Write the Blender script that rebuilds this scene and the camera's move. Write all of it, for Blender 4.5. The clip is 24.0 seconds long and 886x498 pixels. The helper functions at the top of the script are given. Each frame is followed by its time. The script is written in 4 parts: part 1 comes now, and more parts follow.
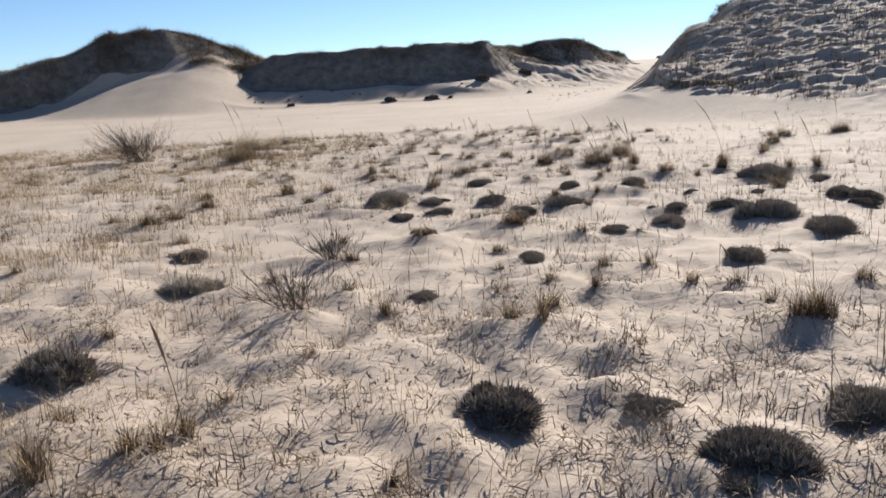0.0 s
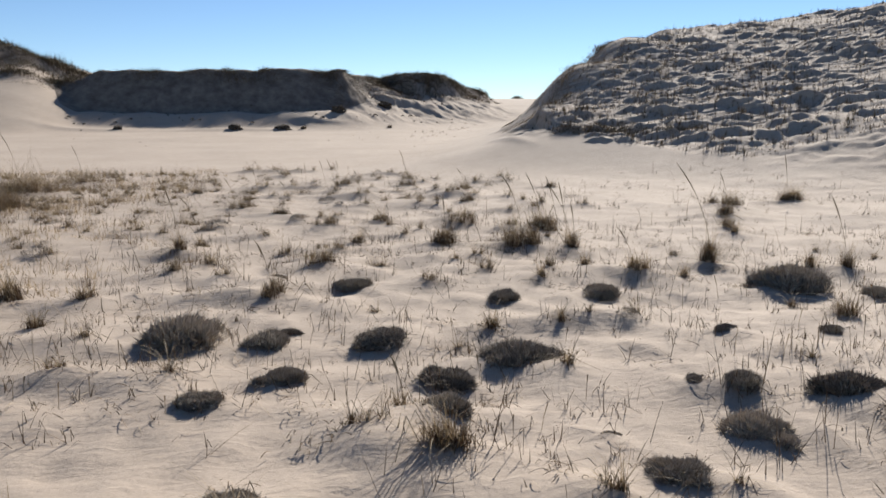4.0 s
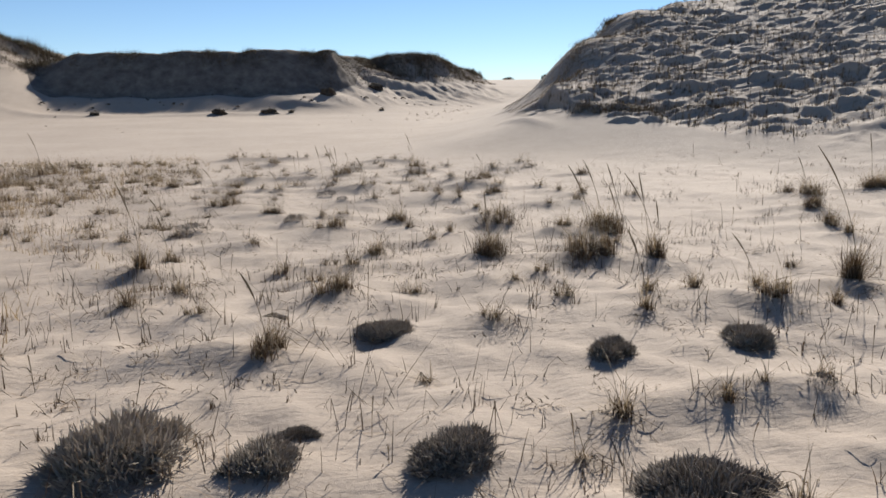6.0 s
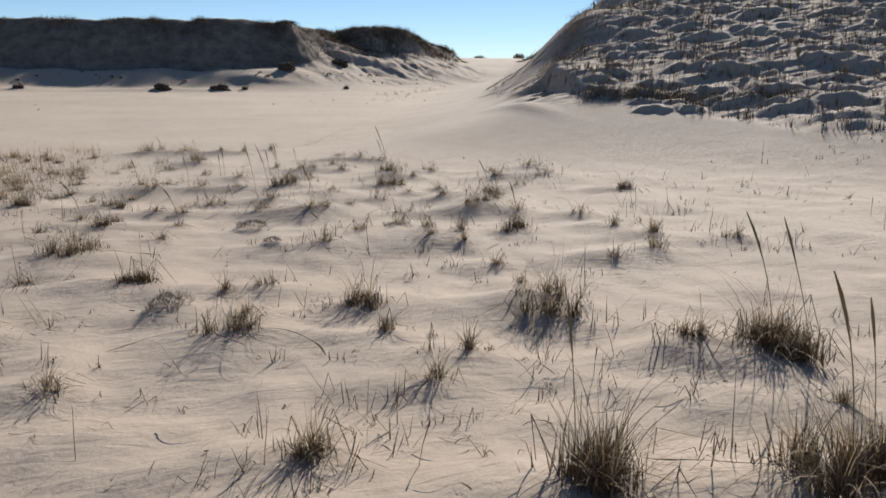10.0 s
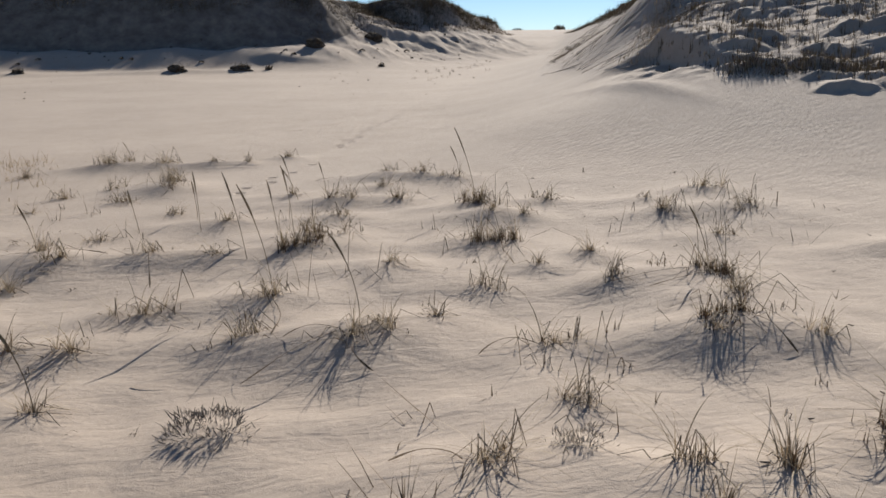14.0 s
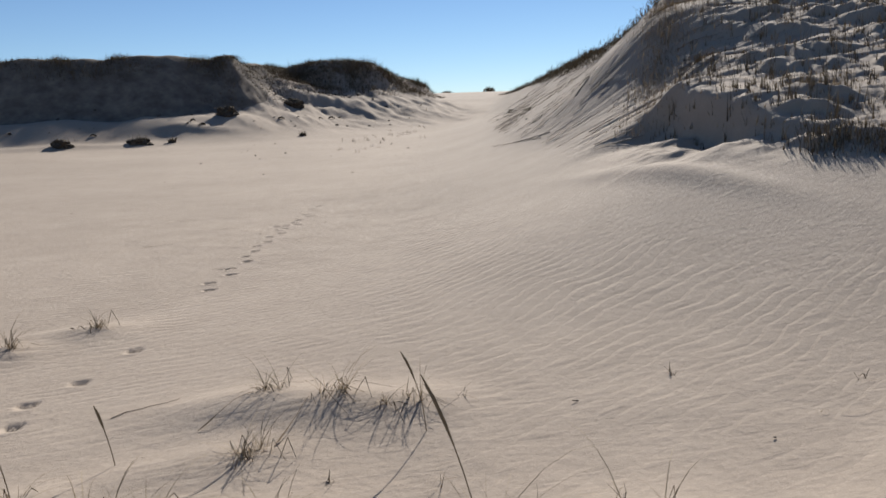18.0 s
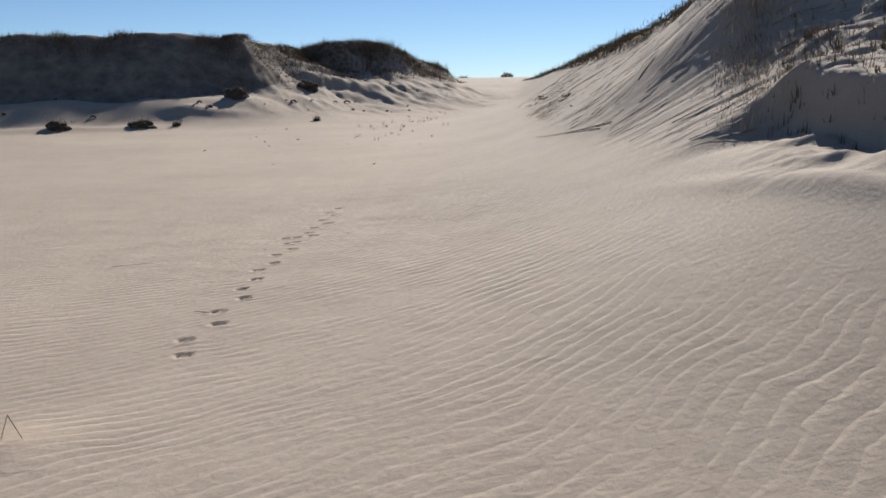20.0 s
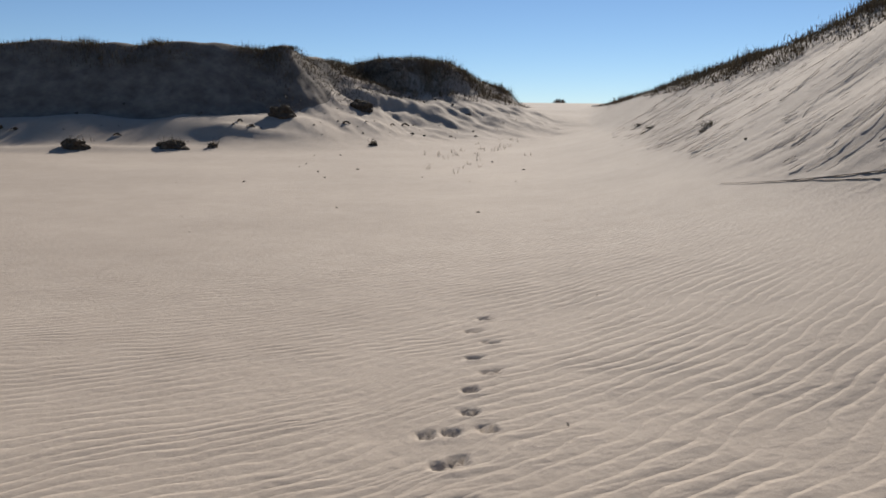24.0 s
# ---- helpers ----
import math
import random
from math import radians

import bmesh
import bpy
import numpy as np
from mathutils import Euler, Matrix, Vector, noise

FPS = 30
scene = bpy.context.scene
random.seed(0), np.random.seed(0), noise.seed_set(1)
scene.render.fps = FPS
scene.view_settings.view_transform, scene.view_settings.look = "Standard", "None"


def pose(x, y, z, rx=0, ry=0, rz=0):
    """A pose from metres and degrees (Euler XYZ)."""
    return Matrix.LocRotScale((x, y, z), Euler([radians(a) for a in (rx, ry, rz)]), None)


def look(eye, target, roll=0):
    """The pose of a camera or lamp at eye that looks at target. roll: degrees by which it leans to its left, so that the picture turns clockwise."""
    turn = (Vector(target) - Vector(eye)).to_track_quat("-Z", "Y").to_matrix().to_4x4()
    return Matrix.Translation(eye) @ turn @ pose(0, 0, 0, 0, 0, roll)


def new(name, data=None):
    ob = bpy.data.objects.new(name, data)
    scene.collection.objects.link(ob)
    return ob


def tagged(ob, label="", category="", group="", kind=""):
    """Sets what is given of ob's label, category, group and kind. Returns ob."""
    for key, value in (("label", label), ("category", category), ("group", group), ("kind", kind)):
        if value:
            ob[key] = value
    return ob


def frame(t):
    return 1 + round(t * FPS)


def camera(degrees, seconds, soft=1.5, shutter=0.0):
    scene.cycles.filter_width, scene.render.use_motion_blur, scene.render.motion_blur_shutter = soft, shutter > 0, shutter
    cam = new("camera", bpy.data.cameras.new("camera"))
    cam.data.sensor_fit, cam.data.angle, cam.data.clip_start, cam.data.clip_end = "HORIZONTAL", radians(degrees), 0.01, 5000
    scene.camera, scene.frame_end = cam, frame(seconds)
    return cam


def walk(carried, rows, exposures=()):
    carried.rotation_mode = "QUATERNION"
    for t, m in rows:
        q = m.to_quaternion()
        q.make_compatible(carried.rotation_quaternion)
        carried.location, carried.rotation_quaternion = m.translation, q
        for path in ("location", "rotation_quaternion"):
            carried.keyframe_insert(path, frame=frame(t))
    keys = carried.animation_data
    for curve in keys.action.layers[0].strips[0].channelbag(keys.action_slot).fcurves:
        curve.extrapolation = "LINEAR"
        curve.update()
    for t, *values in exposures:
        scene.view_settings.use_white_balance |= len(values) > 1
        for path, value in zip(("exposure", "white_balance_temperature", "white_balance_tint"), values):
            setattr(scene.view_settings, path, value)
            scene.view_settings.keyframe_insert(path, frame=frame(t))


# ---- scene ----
cam = camera(57.4, 24.0, soft=1.7)
METRES, EYE, TILT, LEAN, TURN = 25.49, 1.3, 0.0, 0.0, 0.0
ROWS = [
    (0.0, 0.0, 0.0, 0.0, -0.6, -11.26, 3.03),
    (0.5, -0.0012, 0.0216, -0.0009, -2.25, -10.68, 2.64),
    (1.0, -0.0021, 0.042, -0.0007, -3.02, -10.52, 2.14),
    (1.5, 0.0003, 0.0629, 0.0008, -6.13, -8.69, 2.73),
    (3.5, 0.0001, 0.1441, 0.0012, -9.25, -10.2, 0.07),
    (4.0, 0.0022, 0.164, 0.0028, -10.81, -9.32, 0.05),
    (4.5, -0.0007, 0.184, 0.0028, -10.24, -7.26, 0.06),
    (5.0, -0.0016, 0.2039, 0.002, -5.9, -7.33, 1.16),
    (5.5, -0.0014, 0.2237, 0.0005, -8.48, -8.73, 0.88),
    (6.0, -0.0002, 0.2436, -0.0005, -11.74, -10.48, 0.68),
    (6.5, 0.0049, 0.2642, 0.0002, -13.25, -10.87, 2.3),
    (7.0, 0.0083, 0.283, 0.0027, -16.0, -11.02, 1.86),
    (7.5, 0.0142, 0.301, 0.0039, -16.6, -11.47, 1.48),
    (8.0, 0.0165, 0.3175, 0.0027, -15.02, -12.6, 2.1),
    (8.5, 0.0179, 0.3375, 0.002, -12.46, -12.62, 1.46),
    (9.0, 0.0217, 0.358, 0.0013, -12.13, -12.17, 0.27),
    (9.5, 0.0208, 0.3778, 0.001, -14.32, -13.25, -0.44),
    (10.0, 0.0223, 0.3959, 0.0001, -14.07, -11.95, -0.46),
    (10.5, 0.0235, 0.4172, 0.0001, -12.17, -11.0, 0.67),
    (11.0, 0.0255, 0.4382, 0.0011, -10.99, -10.14, 1.51),
    (11.5, 0.0301, 0.4585, -0.0004, -10.11, -9.84, 2.03),
    (13.5, 0.039, 0.5462, -0.0027, -11.97, -13.63, 0.46),
    (14.0, 0.0359, 0.5663, -0.0023, -11.96, -13.58, 0.78),
    (14.5, 0.0321, 0.5851, -0.0006, -11.52, -10.56, 1.6),
    (15.0, 0.0345, 0.6044, 0.0008, -10.75, -9.08, 3.49),
    (15.5, 0.038, 0.6235, 0.0002, -13.76, -12.66, 3.09),
    (16.0, 0.0445, 0.6428, 0.0009, -16.6, -11.99, 2.61),
    (16.5, 0.051, 0.6638, 0.0016, -17.22, -10.63, 3.25),
    (17.0, 0.0576, 0.685, 0.0021, -17.83, -9.6, 3.17),
    (17.5, 0.0639, 0.7044, 0.0028, -15.71, -8.42, 2.47),
    (18.0, 0.0687, 0.7246, 0.0024, -16.98, -9.44, 1.97),
    (18.5, 0.0729, 0.7449, 0.0017, -17.12, -11.48, 1.84),
    (20.5, 0.0783, 0.8304, 0.0022, -15.49, -9.57, 0.71),
    (21.0, 0.0798, 0.8535, 0.0028, -15.41, -8.85, -0.24),
    (21.5, 0.0773, 0.8767, 0.0008, -14.3, -9.58, 0.1),
    (22.0, 0.0752, 0.8984, 0.0004, -12.57, -10.09, -0.2),
    (22.5, 0.0726, 0.9231, 0.0, -11.4, -11.07, 0.78),
    (23.0, 0.0706, 0.9432, 0.0003, -9.67, -10.17, 1.19),
    (23.5, 0.0747, 0.9653, 0.0012, -10.66, -8.79, 0.71),
    (24.0, 0.0754, 0.9875, 0.0019, -13.56, -8.63, -0.36),
]
walk(cam, [(t, pose(0, 0, EYE, TILT, LEAN, TURN) @ pose(METRES * x, METRES * y, METRES * z, 90 + pitch, roll, yaw)) for t, x, y, z, yaw, pitch, roll in ROWS],
     exposures=[(0, 1.1), (1.5, 0.92), (4, 0.88), (5, 0.78), (6, 0.8), (7, 0.72), (10, 0.67), (11, 0.64), (14, 0.62), (15.2, 0.52), (17, 0.56), (18, 0.55), (21, 0.55), (22, 0.46), (24, 0.45)])

# ---- light ----
SUN_ELEVATION, SUN_AZIMUTH = radians(28), radians(31)   # azimuth from +y towards +x
world = bpy.data.worlds.new("world")
scene.world = world
world.use_nodes = True
nt = world.node_tree
sky = nt.nodes.new("ShaderNodeTexSky")
sky.sky_type = "NISHITA"
sky.sun_disc = False
sky.sun_elevation, sky.sun_rotation = SUN_ELEVATION, SUN_AZIMUTH
sky.air_density, sky.dust_density, sky.ozone_density = 0.7, 0.0, 4.2
nt.links.new(sky.outputs["Color"], nt.nodes["Background"].inputs["Color"])
nt.nodes["Background"].inputs["Strength"].default_value = 0.062
lamp = bpy.data.lights.new("sun", "SUN")
lamp.energy, lamp.angle, lamp.color = 5.0, radians(0.5), (1.0, 0.94, 0.86)
sun = new("sun", lamp)
to_sun = Vector((math.sin(SUN_AZIMUTH) * math.cos(SUN_ELEVATION), math.cos(SUN_AZIMUTH) * math.cos(SUN_ELEVATION), math.sin(SUN_ELEVATION)))
sun.matrix_world = look(to_sun * 50, (0, 0, 0))


# ---- materials ----
def material(name, rough=0.9):
    m = bpy.data.materials.new(name)
    m.use_nodes = True
    b = m.node_tree.nodes["Principled BSDF"]
    b.inputs["Roughness"].default_value = rough
    b.inputs["Specular IOR Level"].default_value = 0.2
    return m, m.node_tree, b


def node(tree, kind, **values):
    n = tree.nodes.new(kind)
    for k, v in values.items():
        n.inputs[k].default_value = v
    return n


def ramp(tree, fac, stops):
    r = tree.nodes.new("ShaderNodeValToRGB")
    while len(r.color_ramp.elements) < len(stops):
        r.color_ramp.elements.new(0.5)
    for e, (p, c) in zip(r.color_ramp.elements, stops):
        e.position, e.color = p, (*c, 1)
    tree.links.new(fac, r.inputs["Fac"])
    return r.outputs["Color"]


def math_node(tree, op, a, b=None):
    n = tree.nodes.new("ShaderNodeMath")
    n.operation = op
    for i, v in enumerate((a, b)):
        if v is None:
            continue
        if isinstance(v, (int, float)):
            n.inputs[i].default_value = v
        else:
            tree.links.new(v, n.inputs[i])
    return n.outputs[0]


def sand_material():
    m, tree, b = material("sand", 0.95)
    b.inputs["Specular IOR Level"].default_value = 0.3
    link = tree.links.new
    pos = tree.nodes.new("ShaderNodeNewGeometry").outputs["Position"]
    big = node(tree, "ShaderNodeTexNoise", Scale=0.35, Detail=4.0)
    mid = node(tree, "ShaderNodeTexNoise", Scale=3.0, Detail=5.0, Roughness=0.65)
    fine = node(tree, "ShaderNodeTexNoise", Scale=240.0, Detail=2.0)
    speck = node(tree, "ShaderNodeTexNoise", Scale=55.0, Detail=3.0, Roughness=0.75)
    for n in (big, mid, fine, speck):
        link(pos, n.inputs["Vector"])
    mix = math_node(tree, "ADD", math_node(tree, "MULTIPLY", big.outputs["Fac"], 0.28), math_node(tree, "MULTIPLY", mid.outputs["Fac"], 0.2))
    mix = math_node(tree, "ADD", mix, math_node(tree, "MULTIPLY", fine.outputs["Fac"], 0.22))
    mix = math_node(tree, "ADD", mix, math_node(tree, "MULTIPLY", speck.outputs["Fac"], 0.25))
    link(ramp(tree, mix, [(0.3, (0.26, 0.211, 0.167)), (0.5, (0.355, 0.293, 0.235)), (0.7, (0.445, 0.373, 0.303))]), b.inputs["Base Color"])
    # wind ripples: two crossing sets of wavy lines that come and go
    sep = tree.nodes.new("ShaderNodeSeparateXYZ")
    link(pos, sep.inputs[0])
    warp = node(tree, "ShaderNodeTexNoise", Scale=0.55, Detail=3.0)
    warp2 = node(tree, "ShaderNodeTexNoise", Scale=4.0, Detail=3.0)
    patch = node(tree, "ShaderNodeTexNoise", Scale=1.6, Detail=4.0, Roughness=0.65)
    for n in (warp, warp2, patch):
        link(pos, n.inputs["Vector"])

    def ripples(turn, length, bend):
        c, s = math.cos(turn), math.sin(turn)
        across = math_node(tree, "ADD", math_node(tree, "MULTIPLY", sep.outputs["X"], -s), math_node(tree, "MULTIPLY", sep.outputs["Y"], c))
        across = math_node(tree, "ADD", across, math_node(tree, "MULTIPLY", warp.outputs["Fac"], bend))
        across = math_node(tree, "ADD", across, math_node(tree, "MULTIPLY", warp2.outputs["Fac"], 0.1))
        # a long gentle near side and a short steep far side
        w = math_node(tree, "FRACT", math_node(tree, "ADD", math_node(tree, "DIVIDE", across, length), 50.0))
        saw = math_node(tree, "MINIMUM", math_node(tree, "DIVIDE", w, 0.78), math_node(tree, "DIVIDE", math_node(tree, "SUBTRACT", 1.0, w), 0.22))
        return math_node(tree, "SINE", math_node(tree, "MULTIPLY", saw, math.pi / 2))

    right = math_node(tree, "SMOOTH_MIN", math_node(tree, "MAXIMUM", math_node(tree, "MULTIPLY", math_node(tree, "SUBTRACT", sep.outputs["X"], 1.2), 0.4), 0.0), 1.0)
    one = ripples(radians(26), 0.098, 0.6)
    two = ripples(radians(10), 0.085, 0.75)
    height = math_node(tree, "ADD", math_node(tree, "MULTIPLY", one, math_node(tree, "MULTIPLY", right, 1.6)), math_node(tree, "MULTIPLY", two, math_node(tree, "SUBTRACT", 1.1, math_node(tree, "MULTIPLY", right, 1.1))))
    # full ripples on the open sand, broken ones among the plants
    open_sand = math_node(tree, "MINIMUM", math_node(tree, "MAXIMUM", math_node(tree, "MULTIPLY", math_node(tree, "SUBTRACT", sep.outputs["Y"], 19.0), 0.2), 0.0), 1.0)
    patches = math_node(tree, "MAXIMUM", math_node(tree, "MULTIPLY", math_node(tree, "SUBTRACT", patch.outputs["Fac"], 0.3), 2.4), 0.12)
    amount = math_node(tree, "MULTIPLY", patches, math_node(tree, "ADD", math_node(tree, "MULTIPLY", open_sand, 0.8), 0.3))
    # strongest on one stretch of firm sand
    dx = math_node(tree, "MULTIPLY", math_node(tree, "SUBTRACT", sep.outputs["X"], 4.2), 0.22)
    dy = math_node(tree, "MULTIPLY", math_node(tree, "SUBTRACT", sep.outputs["Y"], 28.0), 0.23)
    away = math_node(tree, "ADD", math_node(tree, "MULTIPLY", dx, dx), math_node(tree, "MULTIPLY", dy, dy))
    firm = math_node(tree, "ADD", 0.3, math_node(tree, "DIVIDE", 1.0, math_node(tree, "ADD", 1.0, math_node(tree, "MULTIPLY", away, away))))
    amount = math_node(tree, "MULTIPLY", amount, firm)
    low = math_node(tree, "MINIMUM", math_node(tree, "MAXIMUM", math_node(tree, "MULTIPLY", math_node(tree, "SUBTRACT", 0.55, sep.outputs["Z"]), 3.5), 0.12), 1.0)
    height = math_node(tree, "MULTIPLY", height, math_node(tree, "MULTIPLY", amount, low))
    stretch = tree.nodes.new("ShaderNodeMapping")
    stretch.inputs["Scale"].default_value = (5.0, 15.0, 6.0)
    stretch.inputs["Rotation"].default_value = (0, 0, radians(12))
    link(pos, stretch.inputs["Vector"])
    broken = node(tree, "ShaderNodeTexNoise", Scale=1.0, Detail=3.0, Roughness=0.55, Distortion=0.6)
    link(stretch.outputs["Vector"], broken.inputs["Vector"])
    height = math_node(tree, "ADD", height, math_node(tree, "MULTIPLY", broken.outputs["Fac"], math_node(tree, "SUBTRACT", 1.1, math_node(tree, "MULTIPLY", open_sand, 0.6))))
    rip = node(tree, "ShaderNodeBump", Strength=1.0, Distance=0.0078)
    link(height, rip.inputs["Height"])
    lump = node(tree, "ShaderNodeTexNoise", Scale=22.0, Detail=4.0, Roughness=0.6)
    link(pos, lump.inputs["Vector"])
    lum = node(tree, "ShaderNodeBump", Strength=0.35, Distance=0.012)
    link(lump.outputs["Fac"], lum.inputs["Height"])
    link(rip.outputs["Normal"], lum.inputs["Normal"])
    grain = node(tree, "ShaderNodeBump", Strength=0.4, Distance=0.004)
    link(fine.outputs["Fac"], grain.inputs["Height"])
    link(lum.outputs["Normal"], grain.inputs["Normal"])
    link(grain.outputs["Normal"], b.inputs["Normal"])
    return m


def plant_material(name, dark, light, through_light=0.25, rough=0.8, own=0.2):
    """Leaves and stalks: the colour varies from piece to piece and from thing to thing; some light comes through."""
    m, tree, b = material(name, rough)
    link = tree.links.new
    geo = tree.nodes.new("ShaderNodeNewGeometry")
    info = tree.nodes.new("ShaderNodeObjectInfo")
    n = node(tree, "ShaderNodeTexNoise", Scale=30.0, Detail=2.0)
    link(geo.outputs["Position"], n.inputs["Vector"])
    v = math_node(tree, "ADD", math_node(tree, "MULTIPLY", geo.outputs["Random Per Island"], 0.75 - own), math_node(tree, "MULTIPLY", info.outputs["Random"], own))
    v = math_node(tree, "ADD", v, math_node(tree, "MULTIPLY", n.outputs["Fac"], 0.25))
    colour = ramp(tree, v, [(0.1, dark), (0.9, light)])
    link(colour, b.inputs["Base Color"])
    if through_light:
        tr = tree.nodes.new("ShaderNodeBsdfTranslucent")
        link(colour, tr.inputs["Color"])
        mixer = node(tree, "ShaderNodeMixShader", Fac=through_light)
        link(b.outputs[0], mixer.inputs[1])
        link(tr.outputs[0], mixer.inputs[2])
        link(mixer.outputs[0], tree.nodes["Material Output"].inputs["Surface"])
    return m


def sod_material():
    m, tree, b = material("sod", 0.95)
    pos = tree.nodes.new("ShaderNodeNewGeometry").outputs["Position"]
    n = node(tree, "ShaderNodeTexNoise", Scale=9.0, Detail=6.0, Roughness=0.7)
    tree.links.new(pos, n.inputs["Vector"])
    tree.links.new(ramp(tree, n.outputs["Fac"], [(0.3, (0.035, 0.027, 0.02)), (0.55, (0.085, 0.065, 0.046)), (0.75, (0.2, 0.16, 0.115))]), b.inputs["Base Color"])
    bp = node(tree, "ShaderNodeBump", Strength=0.8, Distance=0.05)
    tree.links.new(n.outputs["Fac"], bp.inputs["Height"])
    tree.links.new(bp.outputs["Normal"], b.inputs["Normal"])
    return m


def shade_turf_material():
    """Dark mottled brown: a face's shade put into colour, and the turf on it."""
    m, tree, b = material("shade_and_turf", 0.95)
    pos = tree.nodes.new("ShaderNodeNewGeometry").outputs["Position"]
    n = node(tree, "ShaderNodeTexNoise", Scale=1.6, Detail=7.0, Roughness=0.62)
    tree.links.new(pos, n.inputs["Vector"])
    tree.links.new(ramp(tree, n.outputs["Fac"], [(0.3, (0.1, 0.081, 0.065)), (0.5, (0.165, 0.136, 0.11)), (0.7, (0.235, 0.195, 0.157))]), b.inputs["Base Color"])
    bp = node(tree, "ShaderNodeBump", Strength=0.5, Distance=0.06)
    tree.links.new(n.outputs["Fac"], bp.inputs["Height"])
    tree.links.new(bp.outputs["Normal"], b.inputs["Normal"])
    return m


SHADE_TURF = shade_turf_material()
SAND = sand_material()
SOD = sod_material()
GRASS = plant_material("dry_grass", (0.12, 0.08, 0.045), (0.48, 0.36, 0.21), 0.32)
STUB = plant_material("broken_stems", (0.055, 0.036, 0.022), (0.22, 0.145, 0.082), 0.05)
STRAW = plant_material("bleached_straw", (0.1, 0.075, 0.05), (0.5, 0.41, 0.29), 0.32)
SEED = plant_material("seed_head", (0.16, 0.115, 0.065), (0.3, 0.22, 0.13), 0.15)
HEATH = plant_material("heather", (0.085, 0.07, 0.062), (0.62, 0.55, 0.46), 0.4, own=0.35)
TWIG = plant_material("bare_twig", (0.075, 0.055, 0.045), (0.22, 0.17, 0.13), 0.0)
HILLGRASS = plant_material("dune_grass", (0.09, 0.065, 0.042), (0.34, 0.26, 0.165), 0.2)
BRUSH = plant_material("dune_brush", (0.045, 0.034, 0.023), (0.17, 0.13, 0.08), 0.08)


# ---- the lie of the land ----
def lattice(ix, iy, seed):
    h = (ix.astype(np.int64) * 374761393 + iy.astype(np.int64) * 668265263 + seed * 974634777) & 0xFFFFFFFF
    h = ((h ^ (h >> 13)) * 1274126177) & 0xFFFFFFFF
    return ((h ^ (h >> 16)) & 0xFFFF) / 65535.0


def value_noise(x, y, seed=0):
    """Smooth noise from 0 to 1 with features one unit across."""
    ix, iy = np.floor(x), np.floor(y)
    fx, fy = x - ix, y - iy
    fx, fy = fx * fx * (3 - 2 * fx), fy * fy * (3 - 2 * fy)
    a, b = lattice(ix, iy, seed), lattice(ix + 1, iy, seed)
    c, d = lattice(ix, iy + 1, seed), lattice(ix + 1, iy + 1, seed)
    return (a + (b - a) * fx) * (1 - fy) + (c + (d - c) * fx) * fy


def rough(x, y, size, octaves=3, seed=0):
    out, amp, total = 0.0, 1.0, 0.0
    for i in range(octaves):
        out = out + amp * value_noise(x / size * 2 ** i + 17.3 * i, y / size * 2 ** i - 9.1 * i, seed + i)
        total += amp
        amp *= 0.5
    return out / total


def step(a, b, v):
    t = np.clip((v - a) / (b - a), 0, 1)
    return t * t * (3 - 2 * t)


BLUFF = [(-11.0, 57.0, 3.98), (-4, 56.5, 4.05), (0.5, 56.6, 4.22), (3.3, 57.2, 4.08), (4.6, 58.6, 3.9), (6.3, 61.2, 3.85), (8.5, 61.5, 4.3), (11, 62.5, 4.25), (12.8, 63.5, 3.5), (14.6, 65, 3.05), (15.5, 67, 2.6)]
LEFT_DUNE = [(-33.5, 54.5, 0.7), (-29.2, 55.4, 1.3), (-25.6, 56.6, 4.1), (-22.4, 57.7, 6.0), (-18.8, 58.7, 6.2), (-16.8, 60.0, 5.7), (-14.9, 61.1, 4.8), (-12.6, 62.9, 3.8)]
FAR_LEFT = [(-90, 90, 3.6), (-60, 92, 3.7), (-30, 95, 3.4)]
HILL_BROW = [(7.1, 27.2, 0), (8.3, 29.0, 0), (9.7, 31.0, 0), (11.9, 34.2, 0), (14.2, 38.5, 0), (16.2, 43.5, 0), (17.5, 48, 0), (18.5, 54, 0)]


def smax(a, b, k=0.3):
    return 0.5 * (a + b + np.sqrt((a - b) ** 2 + k * k))


def smin(a, b, k=0.3):
    return 0.5 * (a + b - np.sqrt((a - b) ** 2 + k * k))


def bump(x, y, cx, cy, rx, ry, h, turn=0.0):
    """A smooth mound of height h."""
    c, s = np.cos(turn), np.sin(turn)
    u, v = ((x - cx) * c + (y - cy) * s) / rx, ((y - cy) * c - (x - cx) * s) / ry
    return h * np.exp(-(u * u + v * v))


def ridge(x, y, crest, front, back, r=0.5):
    """A long dune along a crest line: its height falls off at one slope before it and another behind it."""
    out = np.full(np.shape(x), -50.0)
    for (x0, y0, z0), (x1, y1, z1) in zip(crest, crest[1:]):
        dx, dy = x1 - x0, y1 - y0
        L = dx * dx + dy * dy
        t = np.clip(((x - x0) * dx + (y - y0) * dy) / L, 0, 1)
        px, py = x - x0 - t * dx, y - y0 - t * dy
        d = np.sqrt(px * px + py * py)
        side = 0.5 + 0.5 * np.tanh((dx * py - dy * px) / np.sqrt(L) / 0.6)
        slope = front + (back - front) * side
        out = np.maximum(out, z0 + t * (z1 - z0) - slope * (np.sqrt(d * d + r * r) - r))
    return out


def base_level(x, y):
    """The open sand: flat, then rising to the gap between the dunes."""
    ys = [-400, 22, 30, 36, 44, 50, 54, 58, 63, 70, 78, 90, 120, 400]
    zs = [0.0, 0.0, 0.03, 0.12, 0.34, 0.5, 0.8, 1.45, 2.1, 2.68, 2.98, 2.85, 2.6, 1.5]
    b = np.interp(y - 0.10 * (x - 6), ys, zs)
    return b


